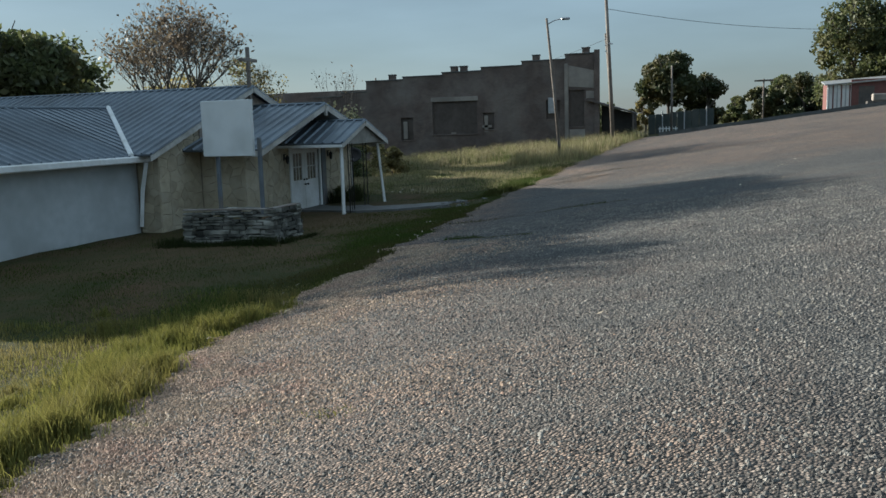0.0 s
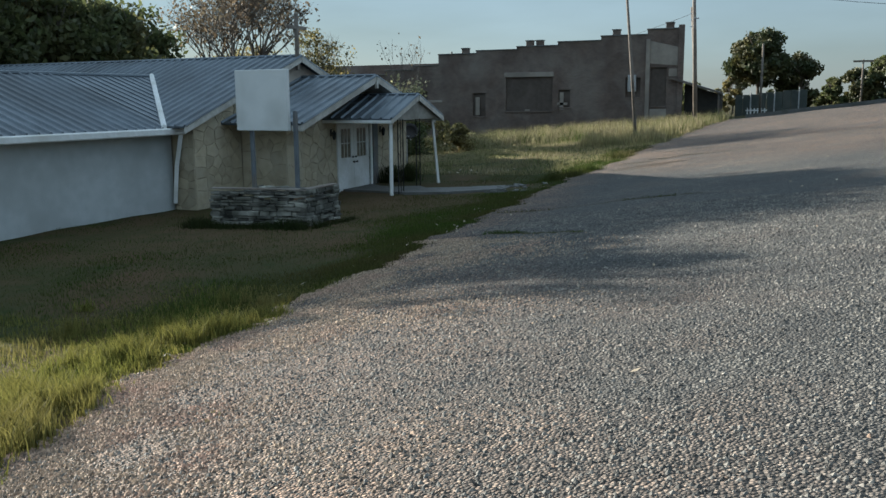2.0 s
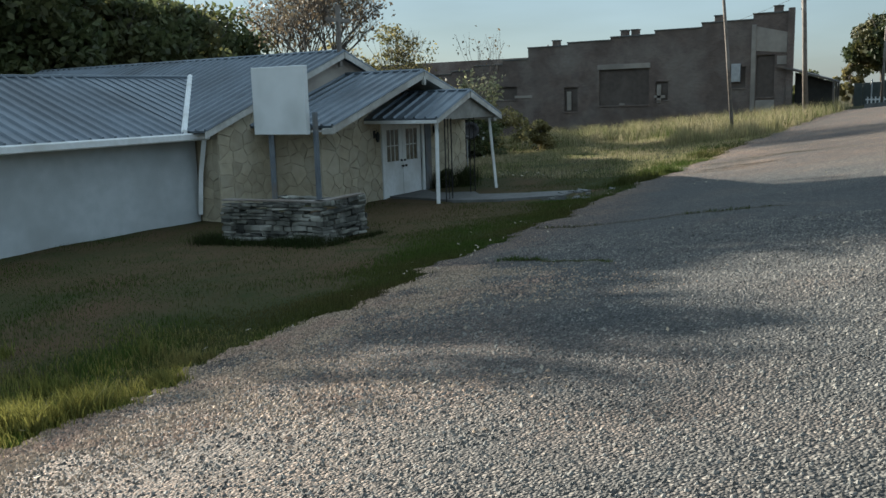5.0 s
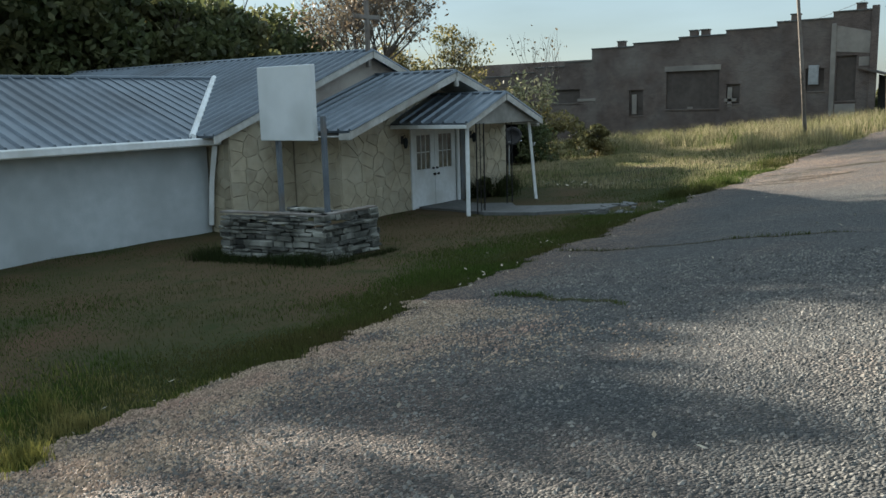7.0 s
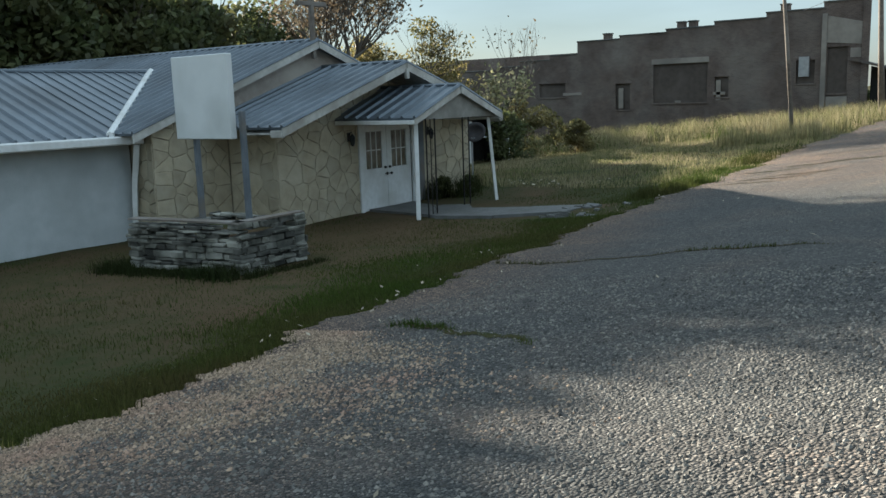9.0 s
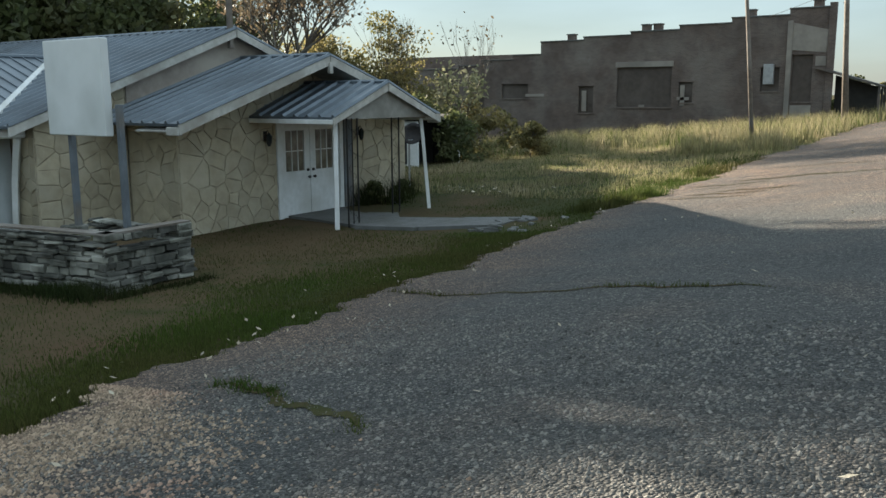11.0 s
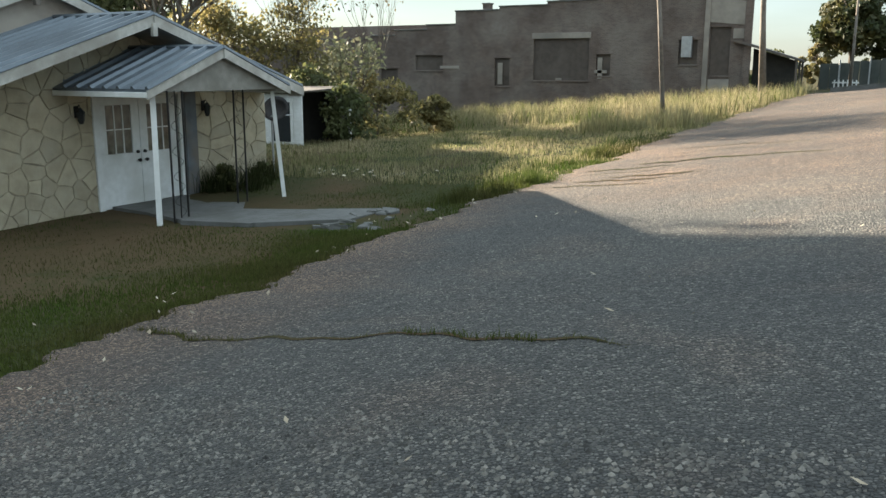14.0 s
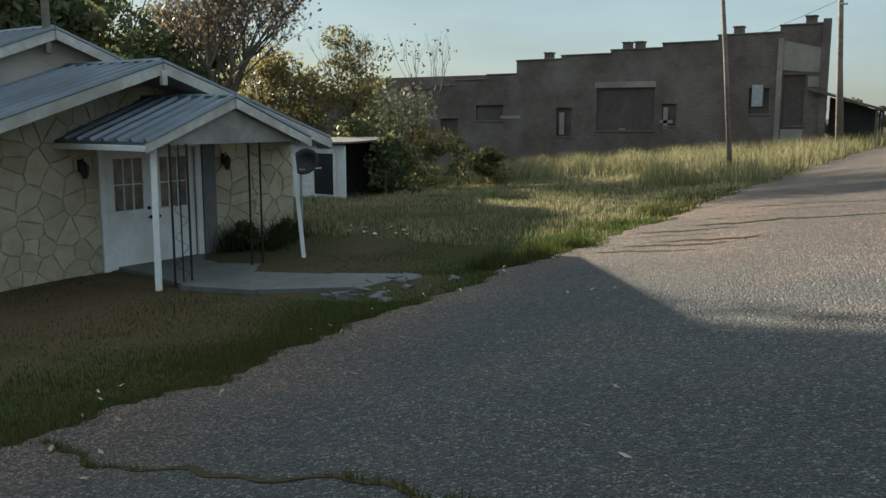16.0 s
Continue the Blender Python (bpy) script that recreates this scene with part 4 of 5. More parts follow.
# ---- little white outbuilding behind the church ----
def build_shed():
    s = thing("outbuilding", (-7.6, 13.5, -0.4), "small white boarded outbuilding with one window", "outbuilding")
    z0, z1, y, xa, xb = -0.8, 1.6, 12.0, -10.6, -7.0
    for i in range(12):
        za = z0 + i * 0.2
        part("board", box(xa, xb, y - 0.02 - 0.004 * (i % 2), y + 0.02, za, za + 0.195, 0.004), M_WHITE, s)
    # the lean-to's inner shade is painted on as near-black walls
    part("back_wall", box(xb - 1.3, xb - 1.2, y + 0.102, y + 2.6, z0, z1), M_SHADEIN, s, "inner wall of an open lean-to, its shade put into a near-black colour")
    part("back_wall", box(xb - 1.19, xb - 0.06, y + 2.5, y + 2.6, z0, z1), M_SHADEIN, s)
    part("corner_post", box(xb - 0.09, xb + 0.03, y + 2.4, y + 2.52, z0, z1 + 0.1, 0.008), M_WHITE, s, "white corner post")
    part("corner_board", box(xb - 0.08, xb + 0.02, y - 0.05, y - 0.026, z0, z1, 0.004), M_WHITE, s)
    part("wall", box(xa, xb - 0.102, y + 0.03, y + 0.1, z0, z1), M_WHITE, s)
    part("roof", slab([(xa - 0.3, y - 0.2, z1 + 0.03), (-6.9, y - 0.2, z1 + 0.10), (-6.9, y + 2.75, z1 + 0.2), (xa - 0.3, y + 2.75, z1 + 0.15)], 0.05), M_AWN, s, "low dark shed roof")
    w = part("window", box(-8.25, -7.45, y - 0.05, y - 0.03, 0.1, 1.35), M_GLASS, s)
    for a in ((-8.35, -8.25, 0.0, 1.45), (-7.45, -7.35, 0.0, 1.45), (-8.248, -7.452, 1.35, 1.45), (-8.248, -7.452, 0.0, 0.1)):
        part("window_frame", box(a[0], a[1], y - 0.075, y - 0.026, a[2], a[3], 0.005), M_WHITE, w)


build_shed()


def build_dish():
    d = thing("satellite_dish", at_land(-2.3, 5.3), "dark satellite dish on a thin pole by the church corner", "satellite dish")
    part("mast", tube([at_land(-2.3, 5.3, -0.1), (-2.3, 5.3, 1.4)], [0.025, 0.025], 8), M_GREY, d)
    b = bmesh.new()
    bmesh.ops.create_uvsphere(b, u_segments=20, v_segments=12, radius=0.42)
    bmesh.ops.delete(b, geom=[q for q in b.verts if q.co.z > -0.27], context="VERTS")
    bmesh.ops.transform(b, matrix=Matrix.Translation((-2.22, 5.34, 1.55)) @ Matrix.Rotation(radians(62), 4, "X") @ Matrix.Rotation(radians(20), 4, "Y") @ Matrix.Translation((0, 0, 0.3)), verts=b.verts)
    bmesh.ops.solidify(b, geom=b.faces, thickness=0.012)
    part("reflector", b, M_IRON, d, "dark weathered dish", smooth=True)
    part("feed_arm", tube([(-2.25, 5.3, 1.38), (-2.1, 5.7, 1.4)], [0.015, 0.012], 6), M_GREY, d)


build_dish()


# ---- trees ----
def build_tree(at, height, spread, leafmat, leaves, label, seed, leaf=0.16, bare=0.3, trunk=0.16, levels=4, clump=0.55, name="tree", low=0.3, group="trees behind the church", dense=0, skirt=0.2, puff=1.0, limb_taper=0.5):
    """A tree grown from forking limbs, with leaves in loose clumps about the outer twigs."""
    rng = random.Random(seed)
    t = thing(name, at, label, "tree", group)
    bm = bmesh.new()
    tips = []

    def limb(p, d, ln, r, lv):
        pts, rad = [p], [r]
        q = p
        for i in range(3):
            d = (d + Vector((rng.uniform(-1, 1), rng.uniform(-1, 1), rng.uniform(-0.3, 0.6))) * 0.16).normalized()
            q = q + d * ln / 3
            pts.append(q)
            rad.append(r * (1 - 0.17 * (i + 1)))
        tube(pts, rad, 7 if lv == 0 else (5 if lv < 3 else 3), bm, cap=lv == 0)
        if lv >= 2:
            tips.extend(pts[1:])
        if lv < levels:
            n = rng.choice((3, 4)) if lv else 5
            for i in range(n):
                a = 2 * math.pi * (i + rng.random()) / n
                out = Vector((math.cos(a), math.sin(a), 0)) * spread
                base = pts[-1] if (i == 0 or lv) and rng.random() < 0.7 else pts[-2].lerp(pts[-1], rng.random())
                nd = (d * 0.75 + out * rng.uniform(0.45, 0.9) + Vector((0, 0, rng.uniform(0.0, 0.35)))).normalized()
                limb(base, nd, ln * rng.uniform(0.6, 0.82), r * limb_taper, lv + 1)

    limb(Vector(at) - Vector((0, 0, 0.2)), Vector((0, 0, 1)), height * low, trunk, 0)
    top = max(p.z for p in tips) - at[2]
    part("trunk", bm, M_BARK, t)
    k = height / top
    tr = t.children[0].data
    co = np.empty(len(tr.vertices) * 3)
    tr.vertices.foreach_get("co", co)
    co = co.reshape(-1, 3)
    co[:, 2] = at[2] + (co[:, 2] - at[2]) * k
    tr.vertices.foreach_set("co", co.ravel())
    nr = np.random.RandomState(seed)
    if dense:
        # rounded masses of leaves stacked over the crown, thinner inside
        m = int(dense)
        z01 = nr.rand(m)
        wide = height * spread * 0.42 * np.sqrt(np.clip(1.15 - (1.25 * z01 - 0.35) ** 2 * 1.4, 0.1, 1))
        an, rd = nr.rand(m) * 6.283, np.sqrt(nr.rand(m))
        cen = np.column_stack([at[0] + np.cos(an) * rd * wide, at[1] + np.sin(an) * rd * wide, at[2] + height * (skirt + (0.93 - skirt) * z01)])
        rad = height * puff * nr.uniform(0.07, 0.14, m)
        pick = nr.randint(m, size=leaves)
        dirs = nr.normal(size=(leaves, 3))
        dirs /= np.linalg.norm(dirs, axis=1)[:, None]
        c = cen[pick] + dirs * (rad[pick] * (0.55 + 0.55 * nr.rand(leaves)))[:, None] * np.array([1, 1, 0.75])
    else:
        tp = np.array([[p.x, p.y, at[2] + (p.z - at[2]) * k] for p in tips])
        keep = nr.rand(len(tp)) > bare
        tp = tp[keep] if keep.any() else tp
        c = tp[nr.randint(len(tp), size=leaves)] + nr.normal(size=(leaves, 3)) * clump * np.array([1, 1, 0.7]) * 0.6
    t1 = nr.normal(size=(leaves, 3))
    t1 /= np.linalg.norm(t1, axis=1)[:, None]
    t2 = np.cross(t1, nr.normal(size=(leaves, 3)))
    t2 /= np.linalg.norm(t2, axis=1)[:, None]
    s = leaf * (0.6 + 0.8 * nr.rand(leaves))[:, None]
    vs = np.stack([c - t1 * s, c + t2 * s * 0.55, c + t1 * s, c - t2 * s * 0.55], 1).reshape(-1, 3)
    raw("crown", vs.tolist(), [(4 * i, 4 * i + 1, 4 * i + 2, 4 * i + 3) for i in range(leaves)], leafmat, t)
    return t


DARK = "dense dark green tree behind the church"
for i, (x, y, h) in enumerate(((-24.5, 6.6, 9.8), (-25.5, 4.0, 12.2), (-24.5, 1.2, 12.2), (-25.0, -1.7, 10.5), (-24, -4.8, 10.9), (-24.5, 10.2, 8.8), (-25, 13.2, 8.8))):
    build_tree((x, y, -0.8), h, 0.75, M_LEAF, 18000, DARK, 11 + i, 0.2, 0.0, 0.25, 3, 0.9, dense=70, skirt=0.1, puff=1.25)
for i, (x, y, h) in enumerate(((-50, 40, 14), (-54, 37, 16), (-58, 31, 16), (-62, 25, 16), (-66, 19, 16), (-48, 33, 10.5), (-44, 27, 9))):
    build_tree((x, y, -3.0), h, 0.95, M_LEAF, 9000, "tall dark wood-edge tree behind the church", 90 + i, 0.3, 0.0, 0.3, 2, 0.9, dense=44, skirt=0.08, puff=1.3, group="woods behind the church")
build_tree((-19, 17.5, -1.0), 11.5, 1.1, M_BROWN, 1700, "half-bare tree with thin brown leaves", 54, 0.11, 0.3, 0.2, 5, 0.6, low=0.22, limb_taper=0.54)
build_tree((-24.5, 22.5, -1.2), 11.5, 1.1, M_BROWN, 2200, "half-bare tree with thin brown leaves", 64, 0.11, 0.2, 0.2, 5, 0.6, low=0.24, limb_taper=0.54)
build_tree((-22.5, 24.5, -1.3), 7.2, 0.8, M_AUTUMN, 5200, "bushy tree with yellowing autumn leaves", 55, 0.12, 0.0, 0.15, 4, 0.6, low=0.15, dense=40, skirt=0.1, puff=1.25)
build_tree((-27, 27.5, -1.7), 8.0, 0.8, M_AUTUMN, 5600, "bushy tree with yellowing autumn leaves", 57, 0.12, 0.0, 0.15, 4, 0.6, low=0.15, dense=40, skirt=0.1, puff=1.25)
build_tree((-21.2, 28.3, -1.1), 8.6, 0.7, M_AUTUMN, 7000, "slim tree with browning autumn leaves", 58, 0.11, 0.0, 0.12, 4, 0.5, low=0.2, dense=42, skirt=0.1, puff=1.1)
build_tree((-8.4, 16.5, -0.6), 4.2, 0.5, M_PALE, 620, "slender sapling with pale leaves", 59, 0.10, 0.1, 0.05, 3, 0.35, low=0.35)
build_tree((-10.4, 20.5, -0.7), 6.6, 0.3, M_BROWN, 60, "thin bare young tree", 60, 0.08, 0.5, 0.05, 3, 0.3, low=0.4)
SHRUB = "low leafy shrub at the edge of the vacant lot"
for i, (x, y, h, m) in enumerate(((-8.2, 17.8, 2.4, M_AUTUMN), (-7.4, 20.6, 1.5, M_AUTUMN), (-9.8, 15.6, 2.6, M_LEAF), (-10.5, 18.0, 3.2, M_LEAF))):
    build_tree(at_land(x, y), h, 1.3, m, 2200, SHRUB, 80 + i, 0.09, 0.0, 0.05, 2, 0.5, name="shrub", dense=22, skirt=0.12, puff=1.9, group="shrubs")
build_tree(at_land(-6.5, 13.4), 1.9, 1.0, M_LEAF, 2200, "dark straggling bush in front of the lean-to", 88, 0.08, 0.0, 0.04, 2, 0.5, name="shrub", dense=24, skirt=0.1, puff=1.7, group="shrubs")
# far side of the street
CED = "broad dark cedar across the street"
build_tree(at_land(0.2, 92), 9.6, 0.85, M_CEDAR, 12000, CED, 21, 0.26, 0.0, 0.3, 3, 0.6, group="far street trees", dense=30, skirt=0.42, puff=1.35)
build_tree(at_land(4.2, 95), 6.6, 0.95, M_CEDAR, 8000, CED, 22, 0.22, 0.0, 0.25, 3, 0.7, group="far street trees", dense=34, skirt=0.1, puff=1.35)
build_tree(at_land(-2.6, 90), 4.6, 1.0, M_AUTUMN, 5000, "small tree with yellowing leaves across the street", 23, 0.18, 0.0, 0.15, 3, 0.6, group="far street trees", dense=22, skirt=0.08)
build_tree(at_land(-6.5, 91), 3.4, 1.2, M_CEDAR, 4000, "low dark shrubby tree across the street", 24, 0.2, 0.0, 0.15, 3, 0.6, group="far street trees", dense=18, skirt=0.08)
for i, (x, y, h) in enumerate(((8, 104, 3.6), (11, 108, 4.6), (14, 110, 6.0), (16.5, 106, 5.6), (19.5, 110, 5.6), (23, 108, 5.5), (-11, 112, 5), (-18, 115, 6), (-26, 118, 7))):
    build_tree(at_land(x, y), h, 1.25, M_CEDAR if i % 2 else M_LEAF, 5000, "rounded dark green tree across the street", 30 + i, 0.24, 0.0, 0.2, 2, 1.1, group="far street trees", dense=30, skirt=0.05, puff=1.5)
for i, (x, y, h) in enumerate(((20.0, 72, 11.0), (24.5, 70, 11.8), (28, 74, 11))):
    build_tree(at_land(x, y), h, 0.85, M_LEAF, 12000, "tall leafy tree above the shed", 40 + i, 0.2, 0.0, 0.28, 3, 0.7, group="far street trees", dense=46, skirt=0.12, puff=1.2)
kerb = bmesh.new()
xs = np.linspace(4.6, 30, 40)
for xa, xb in zip(xs, xs[1:]):
    za, zb = float(land(xa, 41.2)), float(land(xb, 41.2))
    slab([(xa, 41.0, za + 0.27), (xb, 41.0, zb + 0.27), (xb, 41.35, zb + 0.27), (xa, 41.35, za + 0.27)], 0.6, kerb)
tagged(part("kerb", kerb, M_CONC), "raised pale concrete kerb across the end of the road", "kerb", kind="structure")


# ---- grass, chips, litter ----
def blades(name, n, region, height, width, material, label, seed, lean=0.5, category="grass", keep=None):
    nr = np.random.RandomState(seed)
    p = region(nr, n)
    if keep is not None:
        p = p[keep(p, nr)]
    n = len(p)
    z = land(p[:, 0], p[:, 1])
    a = nr.rand(n) * 2 * np.pi
    h = height * (0.4 + 0.9 * nr.rand(n)) * (0.6 + 0.8 * (np.sin(p[:, 0] * 2.3 + 1.7 * np.sin(p[:, 1] * 1.1)) * 0.5 + 0.5))
    w = width * (0.6 + 0.8 * nr.rand(n))
    dx, dy = np.cos(a) * w, np.sin(a) * w
    b = nr.rand(n) * 2 * np.pi
    lx, ly = np.cos(b) * h * lean * nr.rand(n), np.sin(b) * h * lean * nr.rand(n)
    v = np.stack([np.column_stack([p[:, 0] - dx, p[:, 1] - dy, z - 0.02]), np.column_stack([p[:, 0] + dx, p[:, 1] + dy, z - 0.02]),
                  np.column_stack([p[:, 0] + dx * 0.6 + lx * 0.35, p[:, 1] + dy * 0.6 + ly * 0.35, z + h * 0.6]), np.column_stack([p[:, 0] - dx * 0.6 + lx * 0.35, p[:, 1] - dy * 0.6 + ly * 0.35, z + h * 0.6]),
                  np.column_stack([p[:, 0] + lx, p[:, 1] + ly, z + h])], 1).reshape(-1, 3)
    f = []
    for i in range(n):
        f.append((5 * i, 5 * i + 1, 5 * i + 2, 5 * i + 3))
        f.append((5 * i + 3, 5 * i + 2, 5 * i + 4))
    return tagged(raw(name, v.tolist(), f, material), label, category, kind="stuff")


def rect(x0, x1, y0, y1):
    return lambda nr, n: np.column_stack([x0 + (x1 - x0) * nr.rand(n), y0 + (y1 - y0) * nr.rand(n)])


def off_built(p, nr):
    x, y = p[:, 0], p[:, 1]
    ok = x < edge_x(y) - 0.02 + 0.25 * (nr.rand(len(x)) - 0.5)
    ok &= ~((x < -2.0) & (y > -2.1) & (y < 5.0)) & ~((x < -4.2) & (y < 7)) & ~((x > -2.1) & (x < 0.6) & (y > 0.0) & (y < 3.0)) & ~((x > 0.4) & (x < 3.9) & (y > 0.4) & (y < 2.3))
    ok &= ~((x > -1.3) & (x < 1.0) & (y > -6.0) & (y < -4.1))
    return ok


def patchy(thr):
    def f(p, nr):
        s = np.sin(p[:, 0] * 0.9 + 2 * np.sin(p[:, 1] * 0.43)) * np.cos(p[:, 1] * 0.7 + np.sin(p[:, 0] * 0.6))
        return off_built(p, nr) & (s + nr.normal(size=len(s)) * 0.5 > thr)
    return f


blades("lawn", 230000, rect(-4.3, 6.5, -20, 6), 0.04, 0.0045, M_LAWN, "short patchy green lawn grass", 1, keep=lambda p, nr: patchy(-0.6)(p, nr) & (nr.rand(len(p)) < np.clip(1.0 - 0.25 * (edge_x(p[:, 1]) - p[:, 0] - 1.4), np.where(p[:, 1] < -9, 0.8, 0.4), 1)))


def strip(nr, n):
    y = -15 + 15.5 * nr.rand(n)
    return np.column_stack([edge_x(y) + 0.05 - np.abs(nr.normal(size=n)) * (1.0 + 0.4 * np.sin(y * 0.9)), y])


blades("edge_grass", 75000, strip, 0.042, 0.0045, M_STRIP, "greener strip of short grass beside the road", 13, keep=off_built)


def beside_planter(nr, n):
    u = nr.rand(n)
    p = np.column_stack([-1.7 + 2.8 * u, -6.35 + 0.48 * u]) + nr.normal(size=(n, 2)) * (0.12, 0.13)
    left = np.column_stack([-1.5 + nr.normal(size=n) * 0.2, -6.2 + 2.2 * nr.rand(n)])
    right = np.column_stack([1.22 + np.abs(nr.normal(size=n)) * 0.1, -5.8 + 1.7 * nr.rand(n)])
    pick = nr.rand(n)[:, None]
    return np.where(pick < 0.62, p, np.where(pick < 0.82, left, right))


blades("planter_weeds", 4200, beside_planter, 0.15, 0.006, M_RANK, "rank dark weeds grown up against the stone planter", 14, 0.8)


def by_wall(nr, n):
    at = np.array([(-1.7, 3.2), (-1.5, 3.9), (-1.75, 4.5), (-1.2, 3.4), (-1.8, 2.95)])
    return at[nr.randint(len(at), size=n)] + nr.normal(size=(n, 2)) * 0.14


blades("wall_weeds", 900, by_wall, 0.36, 0.007, M_RANK, "tall dark weeds against the stone wall by the porch", 15, 0.7)


def along(nr, n):
    """Tufts of grass of uneven size strung along the road edge."""
    ty = -23 + 10.5 * nr.rand(150)
    tx = edge_x(ty) + 0.1 - np.abs(nr.normal(size=150)) * 0.85
    tr = nr.uniform(0.06, 0.24, 150)
    pick = nr.choice(150, size=n, p=tr ** 2 / (tr ** 2).sum())
    an, rd = nr.rand(n) * 6.283, np.abs(nr.normal(size=n)) * 0.6
    return np.column_stack([tx[pick] + np.cos(an) * rd * tr[pick], ty[pick] + np.sin(an) * rd * tr[pick]])


def along_thin(nr, n):
    y = -24 + 12.5 * nr.rand(n)
    return np.column_stack([edge_x(y) + 0.2 - np.abs(nr.normal(size=n)) * 1.5, y])


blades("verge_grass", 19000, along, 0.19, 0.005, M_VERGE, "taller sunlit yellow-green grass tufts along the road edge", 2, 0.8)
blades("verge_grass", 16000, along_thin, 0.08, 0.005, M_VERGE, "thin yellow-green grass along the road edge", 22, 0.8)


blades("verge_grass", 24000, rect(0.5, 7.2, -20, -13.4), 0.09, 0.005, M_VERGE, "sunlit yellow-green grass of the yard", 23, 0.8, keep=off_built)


def along2(nr, n):
    y = -12 + 26 * nr.rand(n)
    return np.column_stack([edge_x(y) + 0.15 - np.abs(nr.normal(size=n)) * 0.6, y])


blades("verge_grass", 9000, along2, 0.09, 0.006, M_LAWN, "short grass along the road edge", 3, 0.7)
blades("field_grass", 68000, rect(-14, 4.8, 5, 24), 0.11, 0.009, M_WEED, "dry yellow-green mown grass of the vacant lot", 4, keep=patchy(-0.9))
blades("weeds", 42000, rect(-24, 4.2, 22, 42.5), 0.55, 0.011, M_WEED, "tall dry yellow weeds along the brick building", 5, 0.9, keep=patchy(-0.5))
blades("weeds", 15000, rect(-24, 4.0, 21, 42.5), 0.5, 0.012, M_STRIP, "green weeds among the dry ones by the brick building", 45, 0.8, keep=patchy(-0.1))
blades("field_grass", 16000, rect(-14, 4.6, 5, 22), 0.12, 0.008, M_STRIP, "greener tufts in the vacant lot", 46, 0.8, keep=patchy(0.0))


def rough_edge(nr, n):
    """Rank tufts on the broken edge of the road past the walk."""
    ty = 2.4 + 9.5 * nr.rand(34)
    tx = edge_x(ty) - 0.05 - np.abs(nr.normal(size=34)) * 0.5
    pick = nr.randint(34, size=n)
    return np.column_stack([tx[pick], ty[pick]]) + nr.normal(size=(n, 2)) * (0.16, 0.09)


blades("edge_tufts", 5200, rough_edge, 0.17, 0.006, M_LAWN, "rank grass tufts on the broken road edge", 16, 0.7)
blades("weeds", 2500, rect(0.5, 4.0, 15.5, 21), 0.5, 0.014, M_WEED, "tall dry yellow weeds round the lamp pole", 6, 0.5, keep=off_built)


def stones(name, n, region, size, material, label, seed, lift=0.03):
    nr = np.random.RandomState(seed)
    p = region(nr, n)
    p = p[p[:, 0] > edge_x(p[:, 1]) + 0.05]
    n = len(p)
    z = land(p[:, 0], p[:, 1]) + lift
    s = size * (0.5 + nr.rand(n) ** 2)
    a = nr.rand(n) * 6.28
    c = np.column_stack([p, z + s * 0.15])
    ca, sa = np.cos(a), np.sin(a)
    q = []
    for k2 in range(5):
        th = a + k2 * 2 * np.pi / 5 + nr.uniform(-0.3, 0.3, n)
        rr = s * (0.7 + 0.6 * nr.rand(n))
        q.append(c + np.column_stack([np.cos(th) * rr, np.sin(th) * rr, -0.35 * s]))
    topv = c + np.column_stack([nr.uniform(-0.3, 0.3, n) * s, nr.uniform(-0.3, 0.3, n) * s, s * 0.65])
    v = np.stack(q + [topv], 1).reshape(-1, 3)
    f = [(6 * i + j, 6 * i + (j + 1) % 5, 6 * i + 5) for i in range(n) for j in range(5)]
    return tagged(raw(name, v.tolist(), f, material), label, "gravel", kind="stuff")


M_CHIP = surf("stone_chip", (0.10, 0.096, 0.088), (0.17, 0.155, 0.135), 30.0, (0.06, 0.058, 0.055), 3.0, 0.8, bump=0, rnd=0.75, island=True)
stones("gravel", 90000, rect(6.0, 13.5, -21.5, -6), 0.0135, M_CHIP, "loose grey and tan stone chips on the road", 7)


def shoulder(nr, n):
    y = -21.0 + 12.5 * nr.rand(n)
    x = edge_x(y) + 0.05 + np.abs(nr.normal(size=n)) * (0.95 + 0.35 * np.sin(y * 1.7))
    clump = np.sin(x * 5.3 + y * 2.1) + np.sin(x * 2.2 - y * 4.7) + nr.normal(size=n) * 0.7
    return np.column_stack([x, y])[clump > -0.9]


M_TANCHIP = surf("tan_stone_chip", (0.34, 0.25, 0.175), (0.23, 0.165, 0.115), 20.0, (0.29, 0.185, 0.135), 1.5, 0.85, bump=0, rnd=0.6, island=True)
stones("gravel", 85000, shoulder, 0.0145, M_TANCHIP, "loose tan and pinkish stone chips on the road shoulder", 17)


def sprigs(nr, n):
    at = np.array([(9.1, -18.31), (8.59, -18.42), (7.4, -10.96), (8.31, -18.96), (7.54, -18.32), (7.69, -16.77)])
    q = at[nr.randint(len(at), size=n)]
    return q + nr.normal(size=(n, 2)) * (0.11, 0.07)


blades("shoulder_grass", 900, sprigs, 0.045, 0.005, M_VERGE, "small low grass sprigs growing through the gravel", 27, 0.9)


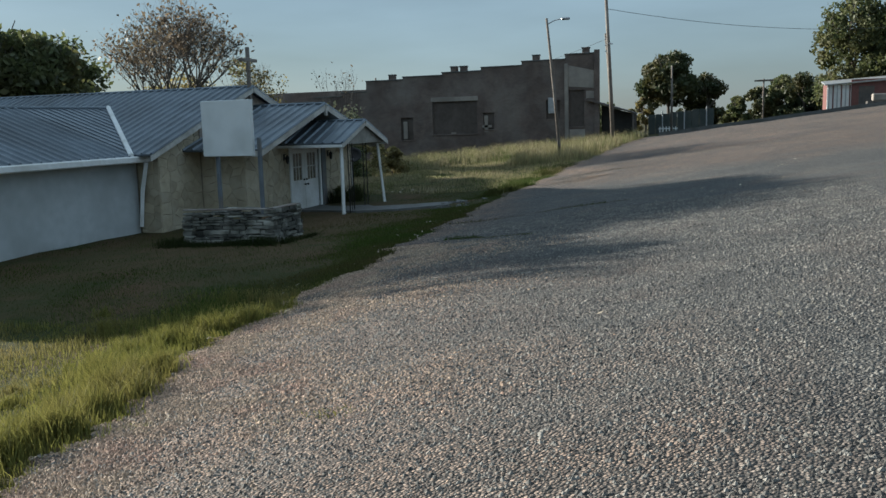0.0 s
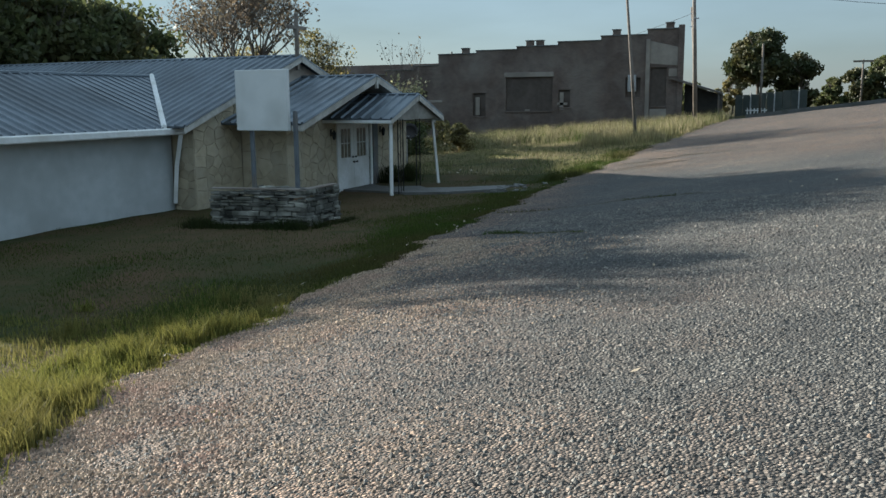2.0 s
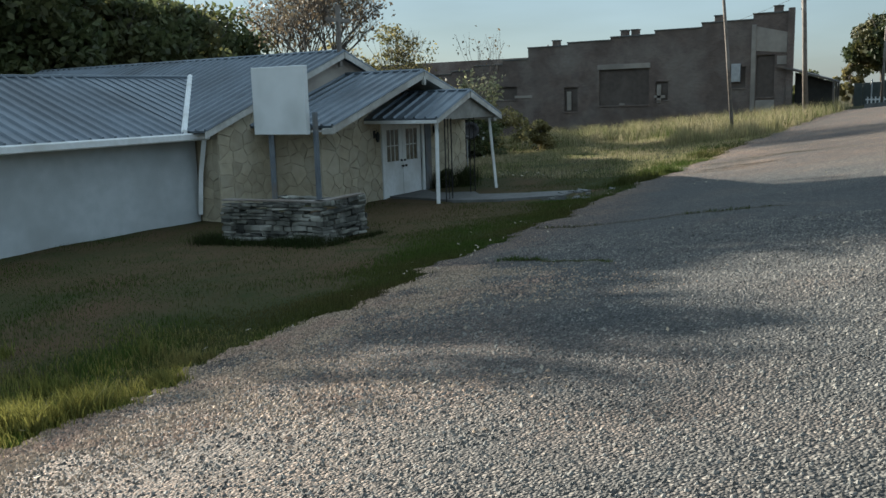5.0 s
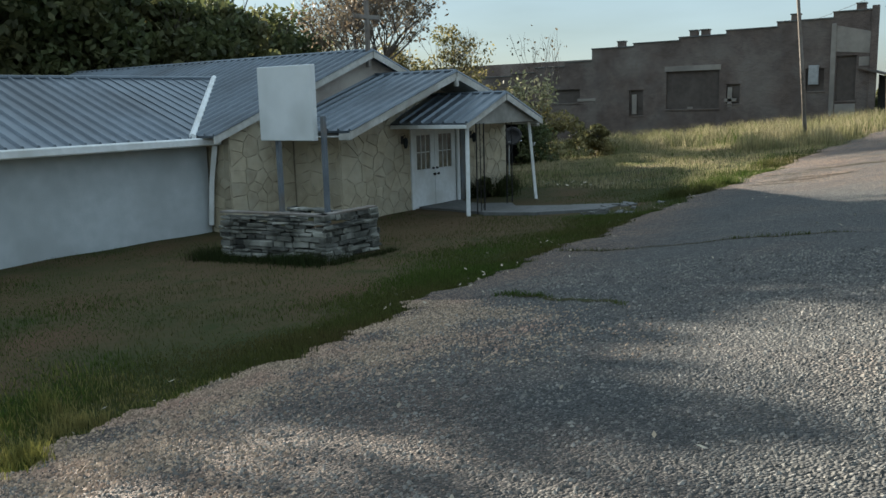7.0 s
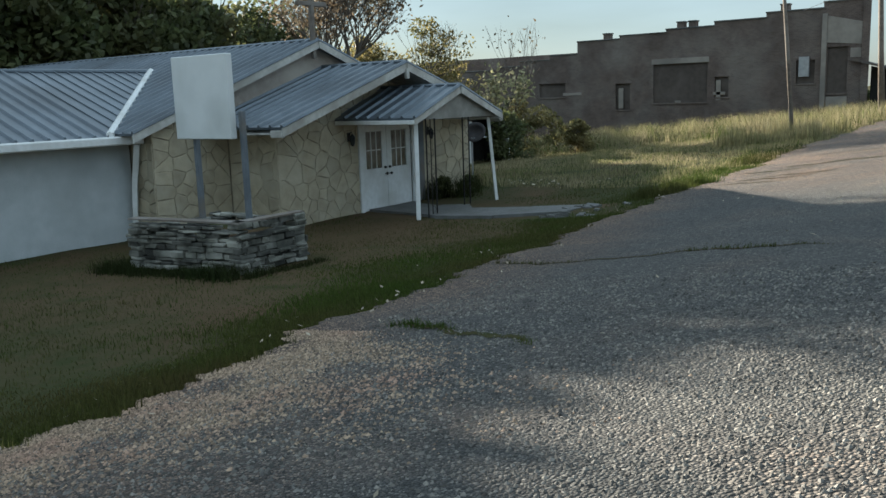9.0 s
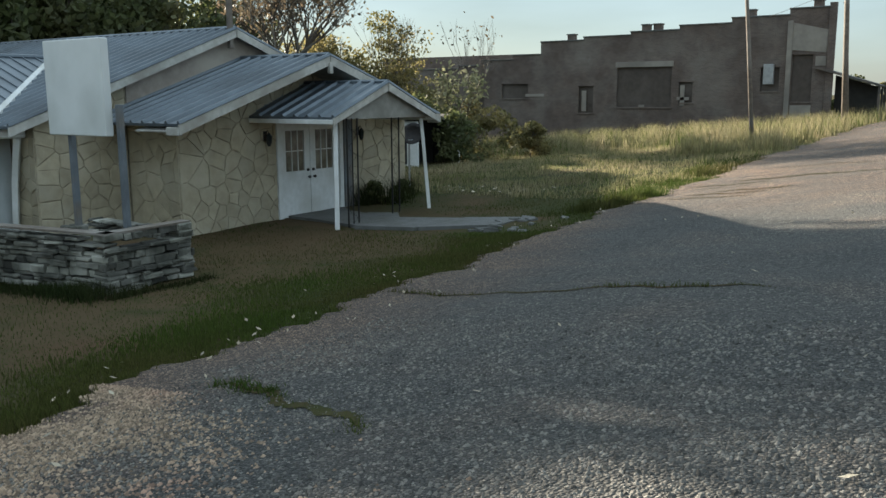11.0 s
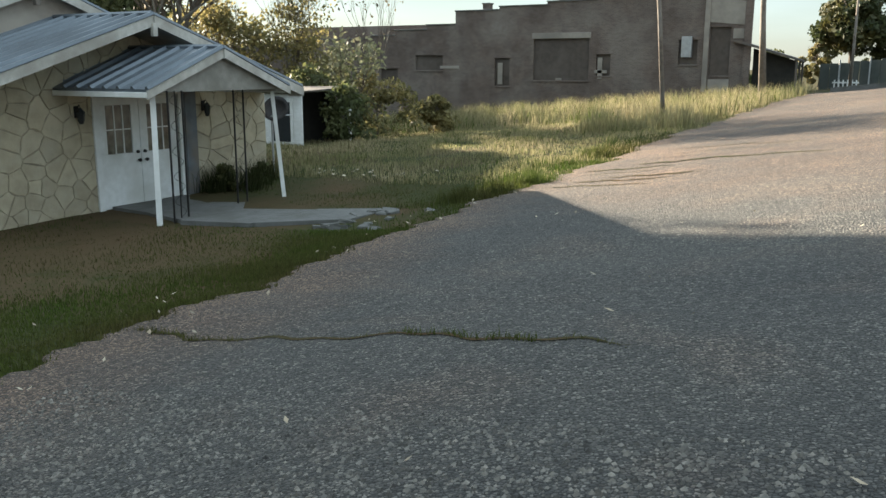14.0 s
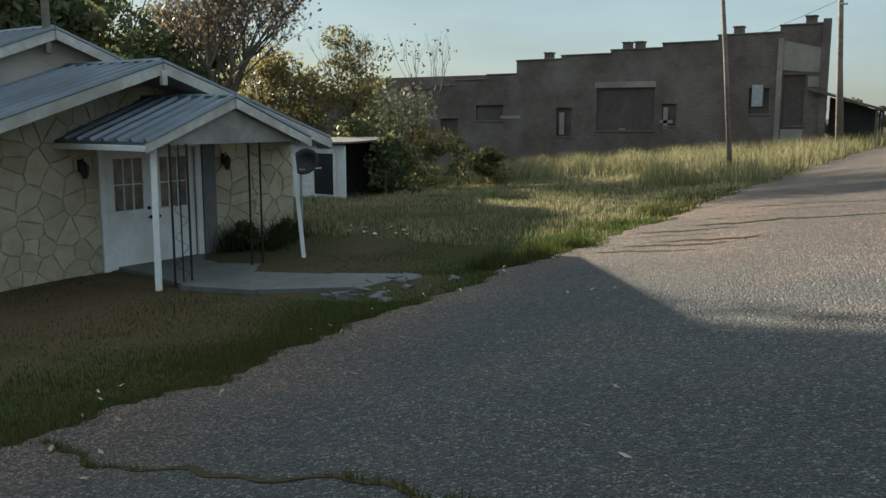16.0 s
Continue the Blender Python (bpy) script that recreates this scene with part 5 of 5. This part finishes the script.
def leaf_litter(name, n, region, size, seed):
    nr = np.random.RandomState(seed)
    p = region(nr, n)
    z = land(p[:, 0], p[:, 1]) + 0.045
    v, f = [], []
    for i in range(len(p)):
        a, s = nr.rand() * 6.28, size * (0.5 + nr.rand())
        u, w2 = np.array([math.cos(a), math.sin(a)]) * s, np.array([-math.sin(a), math.cos(a)]) * s * 0.55
        for q, h in ((-u, 0.0), (w2, 0.01), (u, 0.025), (-w2, 0.012)):
            v.append((p[i, 0] + q[0], p[i, 1] + q[1], z[i] + h))
        f.append((4 * i, 4 * i + 1, 4 * i + 2, 4 * i + 3))
    return tagged(raw(name, v, f, M_DEAD), "scattered pale dry fallen leaves", "leaves", kind="stuff")


def near_edge(nr, n):
    y = -20 + 26 * nr.rand(n)
    return np.column_stack([edge_x(y) + nr.normal(size=n) * 0.45, y])


leaf_litter("fallen_leaves", 130, near_edge, 0.027, 8)
leaf_litter("fallen_leaves", 90, rect(5, 13, -19, 3), 0.03, 9)


# grassy cracks across the road; the same strips also lay painted shadow streaks
def crack(pts, width, n, seed):
    nr = np.random.RandomState(seed)
    pts = np.array(pts, float)
    d = np.concatenate([[0], np.cumsum(np.hypot(*np.diff(pts, axis=0).T))])
    u = np.linspace(0, d[-1], 60)
    cx = np.interp(u, d, pts[:, 0])
    cy = np.interp(u, d, pts[:, 1]) + 0.05 * np.sin(u * 5.1) + 0.03 * np.sin(u * 13.0)
    w = width * (0.35 + 0.65 * nr.rand(60)) * np.minimum(1, np.minimum(u, d[-1] - u) / 0.4 + 0.1)
    z = land(cx, cy) + 0.036
    v = np.concatenate([np.column_stack([cx, cy - w, z]), np.column_stack([cx, cy + w, z])])
    ob = raw("road_crack", v.tolist(), [(i, i + 1, 61 + i, 60 + i) for i in range(59)], M_SOIL)
    tagged(ob, "dark line across the road: soil-filled cracks, and painted shadow streaks past the walk", "crack", kind="structure")

    def spots(nr2, m):
        q = nr2.rand(m) * d[-1]
        return np.column_stack([np.interp(q, u, cx), np.interp(q, u, cy) + nr2.normal(size=m) * width * 0.6])

    if n:
        blades("crack_grass", n, spots, 0.06, 0.006, M_LAWN, "short grass growing in a road crack", seed + 1, 0.8)


crack([(5.0, -4.75), (6.2, -4.85), (7.6, -4.65), (9.3, -4.75)], 0.035, 750, 51)
crack([(6.3, -8.3), (6.9, -8.35), (7.5, -8.5), (8.1, -8.75)], 0.08, 1100, 61)

leaf_litter("fallen_leaves", 40, rect(-1.6, 1.2, 5.4, 6.8), 0.06, 12)
build_tree(at_land(-1.75, 3.2), 0.5, 1.3, M_LEAF, 700, "small dark weed bush against the stone wall", 95, 0.05, 0.0, 0.015, 2, 0.2, name="shrub", dense=14, skirt=0.1, puff=1.9, group="shrubs")
build_tree(at_land(-1.7, 4.2), 0.42, 1.2, M_LEAF, 500, "small dark weed bush against the stone wall", 96, 0.05, 0.0, 0.015, 2, 0.2, name="shrub", dense=12, skirt=0.1, puff=1.9, group="shrubs")
# thin branch shadows on the sunlit road, painted as dark soil strips
shade_streaks = random.Random(77)
for k3 in range(9):
    y3, x3, l3 = 3.6 + 0.62 * k3 + shade_streaks.uniform(-0.25, 0.25), shade_streaks.uniform(4.6, 5.6), shade_streaks.uniform(1.3, 3.6)
    crack([(x3, y3), (x3 + l3 * 0.4, y3 + shade_streaks.uniform(0.05, 0.25)), (x3 + l3, y3 + shade_streaks.uniform(-0.05, 0.3))], shade_streaks.uniform(0.03, 0.11), 0, 101 + 5 * k3)


def build_rubble():
    """Broken lumps of concrete where the walk has crumbled at the road."""
    rng = random.Random(31)
    ru = thing("concrete_rubble", at_land(3.2, 1.4), "broken grey concrete lumps at the end of the walk", "rubble")
    for i in range(16):
        x, y = rng.uniform(2.6, 3.9), rng.uniform(0.5, 2.4)
        w, d, h = rng.uniform(0.05, 0.14), rng.uniform(0.04, 0.12), rng.uniform(0.02, 0.06)
        b = box(-w, w, -d, d, -0.04, h, 0.015)
        turn = Matrix.Translation(at_land(x, y)) @ Matrix.Rotation(rng.uniform(0, 6.28), 4, "Z") @ Matrix.Rotation(rng.uniform(-0.25, 0.25), 4, "X")
        for q in b.verts:
            q.co = turn @ (q.co + Vector((rng.uniform(-1, 1), rng.uniform(-1, 1), rng.uniform(-1, 1))) * 0.018)
        part("lump", b, M_CONC, ru)


build_rubble()
